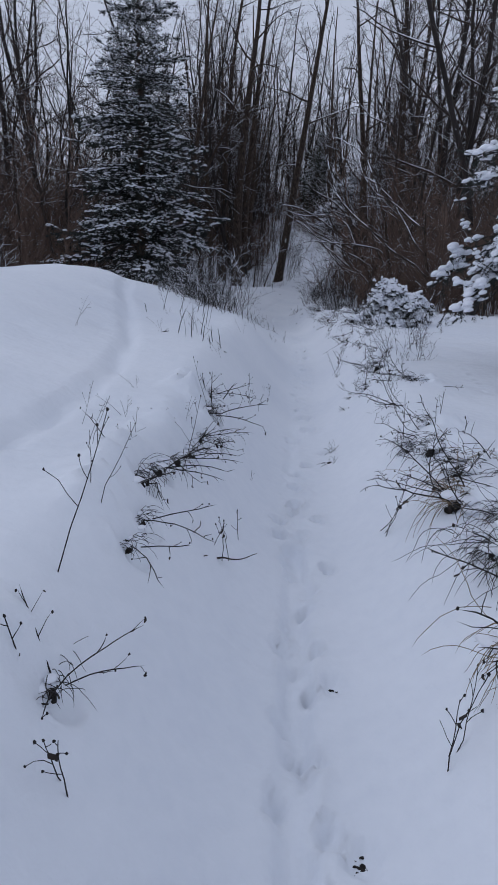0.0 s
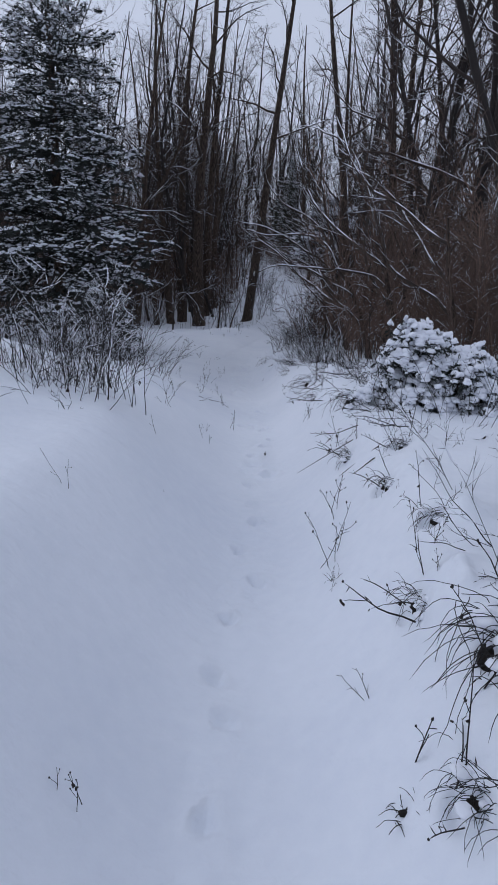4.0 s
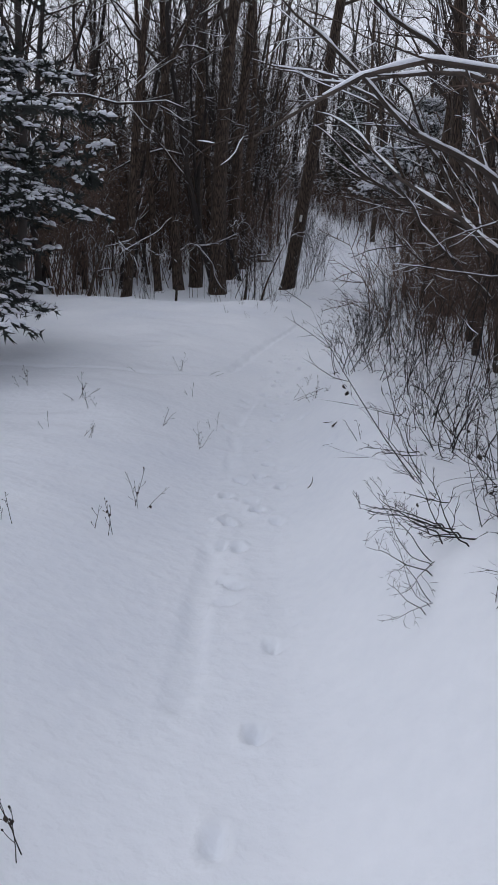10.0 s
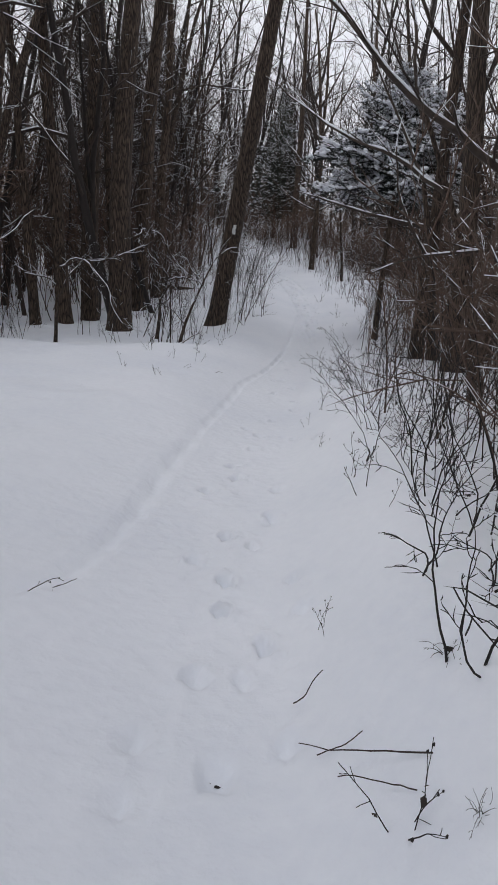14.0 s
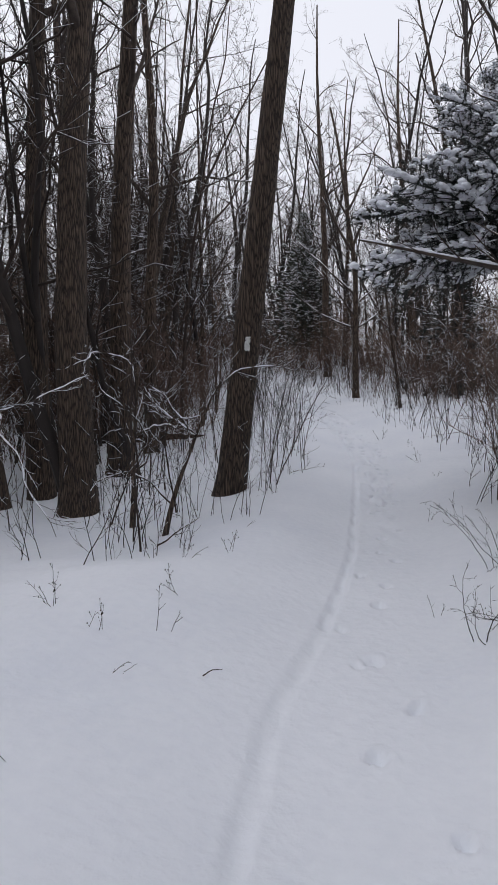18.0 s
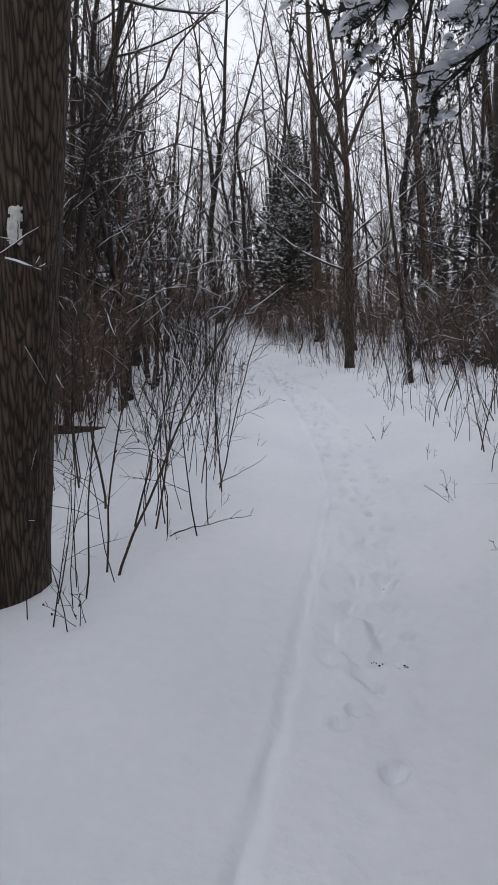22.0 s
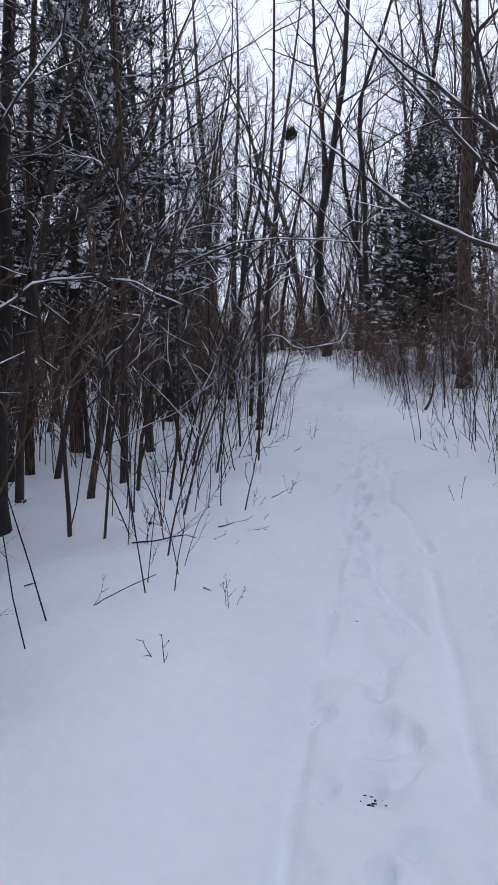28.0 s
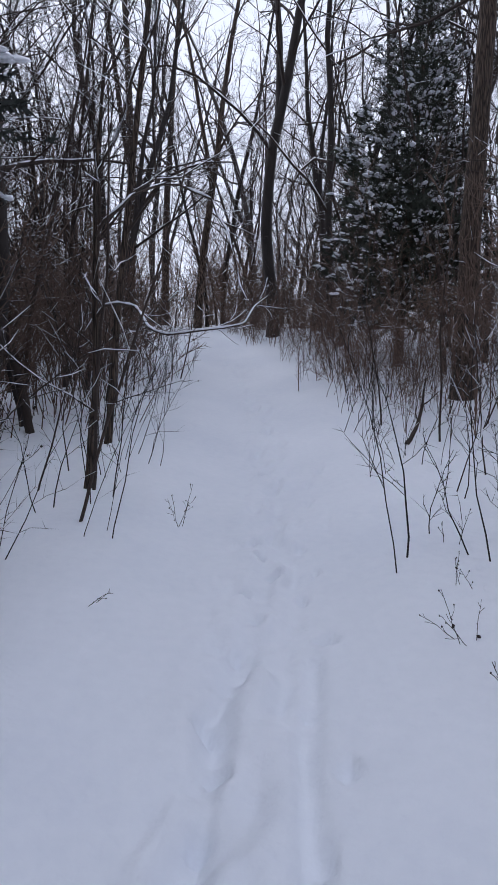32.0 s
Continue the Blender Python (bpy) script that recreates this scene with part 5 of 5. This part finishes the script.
def overhang(rng, size, stems, blades):
    """A grass clump on a bank, spilling towards +x: dark lumps for the hollow under an overhang of snow, drooping
    blades, bent stems with seed heads.
    """
    root = new("grass_clump")
    # solid dark lumps stand for the dark hollow beneath the clump
    earth = []
    for _ in range(2):
        v, f = blob(rng, 11, 7, 0.4)
        k = size * rng.uniform(0.2, 0.34)
        earth.append((v * (k * 0.4, k * 0.6, k * 0.8) + (rng.normal(0.1, 0.1) * size, rng.normal(0, 0.3) * size, -0.35 * size), f))
    part("earth", mesh_of("earth", *merged(earth), LITTER_HOLLOW, False), root, "dark lumps standing for the hollow under the snow")
    caps = []
    for _ in range(7):
        v, f = blob(rng, 9, 6, 0.16)
        k = size * rng.uniform(0.14, 0.3)
        caps.append((v * (k, k * 1.2, k * 0.5) + (-0.25 * size + rng.normal(0, 0.4) * size, rng.normal(0, 0.8) * size, rng.uniform(0.0, 0.3) * size), f))
    part("snow_cap", mesh_of("snow_cap", *merged(caps), SNOW), root, "soft lumps of snow caught on the grass")
    thin, leafy = [], []
    for _ in range(blades):
        p = (rng.normal(0, 0.25) * size, rng.normal(0, 0.7) * size, rng.uniform(0.0, 0.4) * size)
        thin.append(grow(rng, p, (rng.uniform(0.2, 1.2), rng.normal(0, 0.7), rng.uniform(0.0, 0.9)), size * rng.uniform(0.7, 2.1), 0.0016, 0.0008, 9, 0.16, -rng.uniform(0.12, 0.36)))
    part("blade_mass", mesh_of("blade_mass", *tubes(thin, 3, tip=True), STRAW if rng.random() < 0.3 else STALK), root, "drooping dry blades", "stuff")
    heads = []
    for _ in range(stems):
        d = (rng.normal(0.5, 0.8), rng.normal(-0.1, 0.9), rng.uniform(0.1, 0.9))
        c = grow(rng, (rng.normal(0, 0.4) * size, rng.normal(0, 0.8) * size, -0.01), d, rng.uniform(0.2, 0.46), 0.0032, 0.0018, 7, 0.07, -0.03)
        side = offshoots(rng, c, 3, 0.35, 42, 0.3, 0.7, 3, 0.12, 0.0)
        part("stem", mesh_of("stem", *tubes([c] + side, 4, tip=True), STALK), root)
        for q in [c] + side:
            if rng.random() < 0.3:
                v, f = blob(rng, 5, 4, 0.2)
                heads.append((v * (0.004, 0.004, 0.007) + q[0][-1], f))
            if rng.random() < 0.4:
                leafy.append((leaf_points(rng, q[0][3], rng.uniform(0.010, 0.022)), LEAF_FACES))
    if heads:
        part("seed_cluster", mesh_of("seed_cluster", *merged(heads), STALK), root, "dark seed heads", "stuff")
    if leafy:
        part("leaves", mesh_of("leaves", *merged(leafy), LEAF), root, "curled dark leaves", "stuff")
    return root


west_clumps = [overhang(gen(600 + i), z, n, b) for i, (z, n, b) in enumerate(((0.13, 5, 34), (0.10, 4, 26), (0.09, 5, 18), (0.075, 3, 22)))]
rng = gen(6)
scatter(west_clumps, [lay(x, y, 0, rng.uniform(-35, 20), rng.uniform(0.75, 1.15)) for x, y in WEST], "dark grass clump spilling from under lumps of snow", "grass", "grass clumps on the bank")
east_clumps = [overhang(gen(610 + i), z, n, b) for i, (z, n, b) in enumerate(((0.12, 3, 40), (0.16, 4, 52), (0.10, 3, 34)))]
scatter(east_clumps, [lay(x, y, 0, 180 + rng.uniform(-45, 45), rng.uniform(0.7, 1.15)) for x, y in EAST], "mat of dark drooping grass under lumps of snow", "grass", "matted grass beside the path")
mats = [overhang(gen(640 + i), z, n, b) for i, (z, n, b) in enumerate(((0.15, 4, 60), (0.17, 4, 70), (0.13, 3, 50)))]
scatter(mats, [lay(x, y, 0, 180 + rng.uniform(-50, 50), rng.uniform(0.9, 1.2)) for x, y in MATS], "thick mat of dark drooping grass and stems under lumps of snow", "grass", "thick grass mats on the bank")


def cane_shrub(rng, canes, long, way, name="cane_shrub", r=0.0062):
    """Dark bare canes that arch low across the path, forking into crooked twigs."""
    root = new(name)
    for _ in range(canes):
        d = np.array([rng.normal(way[0], 0.30), rng.normal(way[1], 0.35), max(0.08, rng.normal(way[2], 0.22))])
        c = grow(rng, (rng.normal(0, 0.08), rng.normal(0, 0.12), -0.04), d, long * rng.uniform(0.6, 1.15), r * rng.uniform(0.7, 1.2), 0.0014, 12, 0.13, -0.022)
        c[0][1:, 2] = np.maximum(c[0][1:, 2], 0.02)
        part("cane", mesh_of("cane", *tubes([c], 5, tip=True), STALK), root)
        side = offshoots(rng, c, 5, 0.3, 40, 0.34, 0.62, 5, 0.2, 0.0, flat=0.6)
        fine = []
        for q in side:
            fine += offshoots(rng, q, 3, 0.25, 42, 0.4, 0.7, 3, 0.2, 0.0, flat=0.7)
        part("twig_mass", mesh_of("twig_mass", *tubes([(p, np.maximum(w, 0.0019)) for p, w in side + fine], 3, tip=True), STALK), root, "crooked dark side twigs", "stuff")
    return root


canes = [cane_shrub(gen(620 + i), n, long, way) for i, (n, long, way) in enumerate(((6, 0.8, (-1.0, -0.15, 0.45)), (4, 1.0, (-1.0, 0.1, 0.3)), (5, 0.7, (-0.9, -0.4, 0.6))))]
CANES = [(0.95, 3.3, 0.8), (0.98, 4.6, 0.6), (0.95, 5.45, 0.75), (1.1, 6.6, 0.8), (1.2, 7.9, 0.8), (1.25, 10.15, 0.9), (1.35, 10.9, 1.0), (1.3, 11.5, 0.9), (1.2, 12.9, 0.8), (1.25, 13.5, 0.8), (0.60, 16.88, 0.7), (0.70, 17.05, 0.8), (0.86, 18.45, 0.9), (0.56, 16.62, 0.5), (0.74, 16.9, 0.9), (0.85, 19.6, 0.7), (1.0, 25.0, 0.8), (1.2, 28.6, 0.7), (1.3, 29.9, 0.8)]
scatter(canes, [lay(x, y, -0.01, rng.uniform(-25, 25), k) for x, y, k in CANES], "dark bare canes arching low over the snow", "shrub", "bare canes beside the path")
upright = [cane_shrub(gen(630 + i), n, long, (w, 0.0, 1.1), r=0.0058) for i, (n, long, w) in enumerate(((5, 0.95, -0.25), (4, 1.25, -0.1), (6, 0.7, -0.3)))]
UPRIGHT = [(0.36, 21.78, 0.9), (0.48, 21.55, 0.8), (0.55, 22.4, 0.9), (0.56, 23.2, 0.9), (0.75, 22.9, 1.1), (0.62, 24.1, 0.8), (0.85, 23.8, 1.1), (0.7, 25.0, 0.8), (0.95, 24.7, 1.1), (0.85, 26.0, 0.9), (1.0, 18.5, 0.9), (1.1, 19.3, 1.0), (0.95, 20.3, 0.9), (0.8, 21.0, 0.8), (1.25, 15.9, 0.9), (1.55, 15.3, 1.0), (1.15, 11.6, 0.8), (1.4, 12.5, 0.9), (-1.45, 15.3, 0.9), (-1.3, 14.9, 0.8), (-1.65, 14.2, 1.0), (-1.6, 13.75, 0.9), (-1.85, 14.6, 1.0), (-1.75, 15.1, 0.9), (-2.1, 14.0, 1.0), (-1.95, 16.4, 0.9), (-1.5, 14.5, 0.9), (0.95, 29.8, 0.7), (1.5, 31.2, 0.8)]
scatter(upright, [lay(x, y, -0.01, rng.uniform(0, 360), k) for x, y, k in UPRIGHT], "thin dark canes standing in the snow with crooked twigs", "shrub", "standing canes beside the path")

small_tufts = [grass_tuft(gen(345 + i), n, h, 0.04, (0.4, -0.2), 0.0, w) for i, (n, h, w) in enumerate(((30, 0.11, 0.028), (20, 0.15, 0.0), (34, 0.09, 0.022)))]
SMALL = [(0.36, 5.17), (0.40, 5.45), (0.57, 6.59), (0.65, 6.86), (0.61, 8.4), (-0.51, 5.39), (-1.3, 6.6), (0.55, 17.6), (0.6, 18.6), (0.35, 22.0), (0.25, 21.4)]
scatter(small_tufts, [lay(x, y, 0, rng.uniform(-50, 50), rng.uniform(0.55, 0.85)) for x, y in SMALL], "small dark tuft of wet grass in a hollow of the snow", "grass", "small grass tufts in the snow")
# upright stalks with snow on their heads
snowy = [thicket(gen(350 + i), n, h, 0.0045, 0.3, 0.09, 3, STALK, 0.5, 0.0016, l, 0.05, 5, "stalk_clump") for i, (n, h, l) in enumerate(((16, 0.9, 4), (13, 1.1, 6), (18, 0.75, 0)))]
SNOWY = [(-1.2, 10.0), (-1.0, 10.4), (-1.45, 10.3), (-1.2, 10.9), (-1.7, 10.6), (-1.5, 11.4), (-1.9, 14.5), (-2.3, 15.0), (-2.7, 14.8), (-2.1, 15.6), (-4.6, 9.4), (-4.2, 8.9), (-5.0, 8.8), (-5.3, 9.6), (-4.9, 10.2), (-5.9, 9.2), (-6.4, 10.0)]
strew(snowy, SNOWY, "clump of upright dry stalks tipped with snow", "weed", "snow-tipped stalks on the bank", 7, (0.8, 1.15), 0.0, 4)

STUBS = [(-1.18, 6.67, 0.17), (-1.0, 6.52, 0.16), (-0.88, 6.37, 0.11), (-0.78, 6.34, 0.07), (-0.79, 6.56, 0.12), (-0.7, 6.44, 0.13), (-1.08, 7.07, 0.2), (-0.97, 6.85, 0.18), (-1.69, 7.65, 0.08), (-1.03, 7.73, 0.35), (-1.49, 8.53, 0.42), (-1.68, 8.46, 0.4), (-1.3, 8.9, 0.2), (-1.2, 8.7, 0.25), (-0.56, 5.1, 0.1), (-0.6, 4.8, 0.12)]
for i, (x, y, h) in enumerate(STUBS):
    ob = broken_stalk(gen(360 + i), 1.5 * h, 0.0046 if h < 0.3 else 0.0038)
    ob.matrix_basis = lay(x, y)
    tagged(ob, "dark snapped-off stem standing in the snow", "stem", "broken stems on the bank")

# brambles and arching twigs
brambles = [thicket(gen(320 + i), 9, h, 0.0045, 0.22, 0.55, 3, STALK, 0.25, 0.0013, l, 0.0, 6, "bramble", 0.04, most=0.5) for i, (h, l) in enumerate(((0.75, 5), (1.0, 8), (0.6, 3), (1.25, 6)))]
BRAMBLES = [(1.35, 7.6), (1.5, 8.6), (1.3, 9.6), (1.7, 10.4), (1.35, 11.2), (1.45, 12.2), (1.25, 13.6), (1.2, 14.5), (1.4, 15.2), (1.1, 16.2), (1.05, 17.0), (1.0, 17.7), (0.95, 18.5), (1.0, 19.4), (1.05, 20.4), (1.0, 21.5), (0.85, 22.4), (0.9, 23.4), (0.95, 24.4), (1.0, 25.6), (1.05, 26.7), (1.1, 27.8), (1.4, 29.2),
            (-1.15, 9.6), (-1.5, 10.2), (-1.8, 9.5), (-2.0, 14.2), (-2.4, 14.8), (-1.9, 15.3), (-2.8, 15.2), (-3.3, 14.5)]
strew(brambles, BRAMBLES, "tangle of dark arching twigs and dry stems in the snow", "shrub", "brambles beside the path", 3, (0.75, 1.15), 0.0, 6)

# a fringe of thin upright stalks along the wood's edge
fringe = [thicket(gen(330 + i), n, h, 0.0058, 0.3, 0.12, 3, STALK, 0.12, 0.0016, l, 0.06, 5, "stalk_clump", each_stem=True, low=0.35, crook=0.11) for i, (n, h, l) in enumerate(((4, 1.3, 0), (5, 1.7, 9), (4, 0.9, 0), (3, 2.1, 0)))]
rng = gen(4)
fs = []
for y in np.arange(30.0, 57.0, 0.66):
    for side in (-1, 1):
        if side < 0 and y < 33.0:
            continue
        edge = float(np.interp(y, [30, 34, 37, 42, 47, 57], [1.5, 1.45, 1.12, 1.1, 1.05, 1.0])) if side < 0 else 1.15
        fs.append((float(trail_x(y)) + side * (edge + abs(rng.normal(0, 0.45))), y + rng.uniform(-0.15, 0.15)))
for _ in range(18):
    x = rng.uniform(-6.5, -1.3)
    fs.append((x, rng.uniform(31.6, 36.0)))
for y in np.arange(15.5, 30, 0.6):
    fs.append((float(trail_x(y)) + 1.25 + abs(rng.normal(0, 0.25)), y))
strew(fringe, fs, "clump of thin dry stalks along the path's edge", "weed", "dry stalks along the edge", 5, (0.7, 1.15), 0.0, 5)

def lone_stem(rng, tall, r):
    """A thin young tree with a crooked stem and a few bare twigs."""
    root = new("sapling")
    c = grow(rng, (0, 0, -0.15), (rng.normal(0.12, 0.1), rng.normal(0, 0.08), 1), tall, r, r * 0.3, 12, 0.06)
    part("stem", mesh_of("stem", *tubes([c], 6, tip=True), TWIG), root)
    side = offshoots(rng, c, 9, 0.22, 46, 0.26, 0.5, 5, 0.16, 0.03)
    fine = []
    for q in side:
        fine += offshoots(rng, q, 5, 0.2, 40, 0.42, 0.6, 3, 0.18, 0.03)
    part("twig_mass", mesh_of("twig_mass", *tubes([(p, np.maximum(w, 0.0018)) for p, w in side + fine], 3, tip=True), TWIG), root, "bare crooked twigs", "stuff")
    v, f = snow_on(rng, side + fine, 0.5, 0.0017, 0.1, 0.004, 3, 0.85)
    part("snow", mesh_of("snow", v, f, SNOW), root, "thin snow on the twigs", "stuff")
    return root


STEMS = [(-1.31, 46.75, 3.6, 0.022), (-1.04, 45.63, 3.2, 0.016), (-0.42, 46.6, 3.0, 0.015), (0.01, 44.39, 1.4, 0.008), (-0.12, 43.03, 1.2, 0.009), (-0.52, 44.34, 3.0, 0.013), (-0.9, 45.0, 3.8, 0.018), (-0.75, 46.0, 3.4, 0.017), (-1.5, 45.6, 4.2, 0.028), (-0.65, 47.3, 3.2, 0.016), (-1.0, 47.9, 3.6, 0.02), (-0.85, 43.6, 3.4, 0.014), (-1.3, 43.9, 4.0, 0.024), (-1.6, 47.2, 4.5, 0.03), (-0.8, 48.6, 3.3, 0.016), (-1.1, 49.5, 3.6, 0.02), (-0.25, 35.22, 2.6, 0.012), (-0.32, 35.3, 2.2, 0.009), (-0.37, 36.27, 2.4, 0.011), (-0.21, 36.09, 2.2, 0.01), (0.26, 36.97, 1.8, 0.008), (0.2, 37.05, 2.2, 0.009), (0.04, 37.2, 2.0, 0.008), (-0.7, 36.8, 3.0, 0.014), (-0.4, 38.2, 2.8, 0.012), (-1.61, 32.41, 2.4, 0.016), (-1.55, 34.64, 2.6, 0.016), (-2.44, 34.41, 2.8, 0.016), (-0.67, 33.59, 1.4, 0.007), (-1.34, 31.67, 0.9, 0.006), (-1.95, 31.39, 1.2, 0.007), (-1.9, 33.4, 2.6, 0.014)]
for i, (x, y, tall, r) in enumerate(STEMS):
    set_tree(lone_stem(gen(700 + i), tall, 0.8 * r), x, y, "thin dark young tree standing in the snow", "sapling", "young trees at the wood's edge")

# ---------------------------------------------------------------- fallen branches
FALLEN = [(-0.31, 2.84, -0.2, 3.02, 7), (-0.36, 2.73, -0.33, 2.81, 4), (-0.42, 2.82, -0.43, 2.95, 4), (-0.66, 6.4, -0.4, 7.6, 6), (-0.4, 4.68, -0.34, 5.12, 5), (-0.33, 6.21, -0.25, 6.5, 6), (0.22, 11.55, 0.31, 11.27, 9), (0.97, 10.48, 0.55, 10.8, 6)]
FALLEN += [(0.9, 10.23, 0.36, 10.46, 5), (1.01, 9.71, 0.66, 9.81, 7), (0.96, 9.54, 0.78, 9.55, 6), (0.88, 12.91, 0.34, 13.24, 8), (0.83, 13.62, 0.61, 13.92, 6), (0.87, 13.27, 0.52, 13.76, 6), (0.83, 13.64, 0.95, 13.07, 5), (-0.69, 14.02, -0.57, 14.2, 5), (-0.57, 14.19, -0.39, 14.32, 6)]
FALLEN += [(-0.62, 13.47, -0.48, 13.55, 5), (0.2, 21.64, -0.28, 21.86, 4), (-0.13, 22.18, 0.02, 22.07, 4), (-0.08, 21.88, 0.1, 21.89, 3), (0.14, 21.56, -0.01, 21.78, 3), (0.09, 18.88, 0.18, 18.84, 6), (0.2, 20.25, 0.29, 20.02, 6), (0.27, 19.93, 0.31, 19.87, 14)]
FALLEN_FAR = [(-1.5, 32.72, -0.98, 32.86, 14), (-0.66, 29.26, -0.56, 29.37, 5), (0.0, 35.84, 0.24, 36.45, 6), (0.22, 37.13, 0.5, 38.2, 5), (0.02, 43.72, 0.25, 44.18, 6), (0.14, 44.91, 0.24, 45.29, 6), (-0.45, 43.25, 0.29, 43.35, 8), (0.29, 42.6, 0.35, 42.59, 6), (-1.0, 41.5, 0.05, 42.6, 9), (-0.85, 42.6, 0.28, 43.9, 6)]
for i, (ax, ay, bx, by, mm) in enumerate(FALLEN + FALLEN_FAR):
    long = math.hypot(bx - ax, by - ay)
    ob = lying_branch(gen(400 + i), long, mm * 0.0007, 3 if long > 0.4 and mm > 5 else 0, 2)
    za, zb = float(land(ax, ay)), float(land(bx, by))
    ob.matrix_basis = Matrix.Translation((ax, ay, za + 0.01)) @ Euler((0, -math.atan2(zb - za, long), math.atan2(by - ay, bx - ax))).to_matrix().to_4x4()
    tagged(ob, "dark fallen branch with thin twigs lying on the snow", "branch", "fallen branches")


def snowy_log(x, y, turn, long, r):
    """A fallen trunk with snow along its top."""
    rng = gen(int(abs(x) * 100 + y))
    root = thing("fallen_log", "fallen log with snow along its top between saplings", "log")
    c = grow(rng, (-long / 2, 0, r * 0.5), (1, 0, 0), long, r, r * 0.8, 10, 0.02)
    part("log_body", trunk_mesh(rng, c, 12, 0.05, BARK, "log_body"), root)
    p = c[0].copy()
    p[:, 2] += r * 0.75
    part("snow", mesh_of("snow", *tubes([(p, c[1] * 0.85 * rng.uniform(0.85, 1.1, len(p)))], 8, squash=0.45), SNOW), root, "snow along the top of the log")
    root.matrix_basis = lay(x, y, -0.07, turn)


snowy_log(-2.3, 41.0, 4, 2.4, 0.10)
stick = lying_branch(gen(450), 0.85, 0.028, 2, 1, name="leaning_stick", snow=0.6)
stick.matrix_basis = Matrix.Translation((1.46, 52.0, float(land(1.46, 52.0)))) @ Euler((0, radians(-38), radians(40))).to_matrix().to_4x4()
tagged(stick, "dark broken stick leaning out of the snow", "stick")


def bird_nest(x, y, z):
    """The dark ball of twigs high in a fork."""
    rng = gen(9)
    chains = []
    for _ in range(170):
        a = unit(rng.normal(0, 1, 3))
        chains.append(grow(rng, a * 0.04, unit(np.cross(a, rng.normal(0, 1, 3))), 0.045, 0.0022, 0.0012, 4, 0.3))
    thing("bird_nest", "dark ball of twigs, a nest among bare branches", "nest", kind="", m=pose(x, y, z), me=mesh_of("bird_nest", *merged([tubes(chains, 3)] + [(blob(rng)[0] * 0.04, blob(rng)[1])]), STALK))


def litter(x, y, n, seed, size=0.0055):
    """Dark leaf scraps at the bottom of a paw print."""
    rng = gen(seed)
    pieces = []
    for _ in range(n):
        v, f = blob(rng, 7, 4, 0.5)
        s = rng.uniform(0.4, 1.5) * size
        q = rng.normal(0, 0.03, 2)
        pieces.append((v * (s * rng.uniform(0.6, 1.8), s * rng.uniform(0.5, 1.0), s * 0.3) + (q[0], q[1], 0.002), f))
    ob = thing("leaf_scrap", "dark wet leaf scraps showing in a paw print", "leaf litter", "scraps in the paw prints", me=mesh_of("leaf_scrap", *merged(pieces), LITTER_HOLLOW))
    ob.matrix_basis = pose(x, y, float(land(x, y)) + float(pressed(np.array([x]), np.array([y]))[0]))


for i, (x, y, n) in enumerate(SCRAPS):
    litter(x, y, 2 * n + 3, 500 + i)
bird_nest(0.50, 43.97, 3.95)
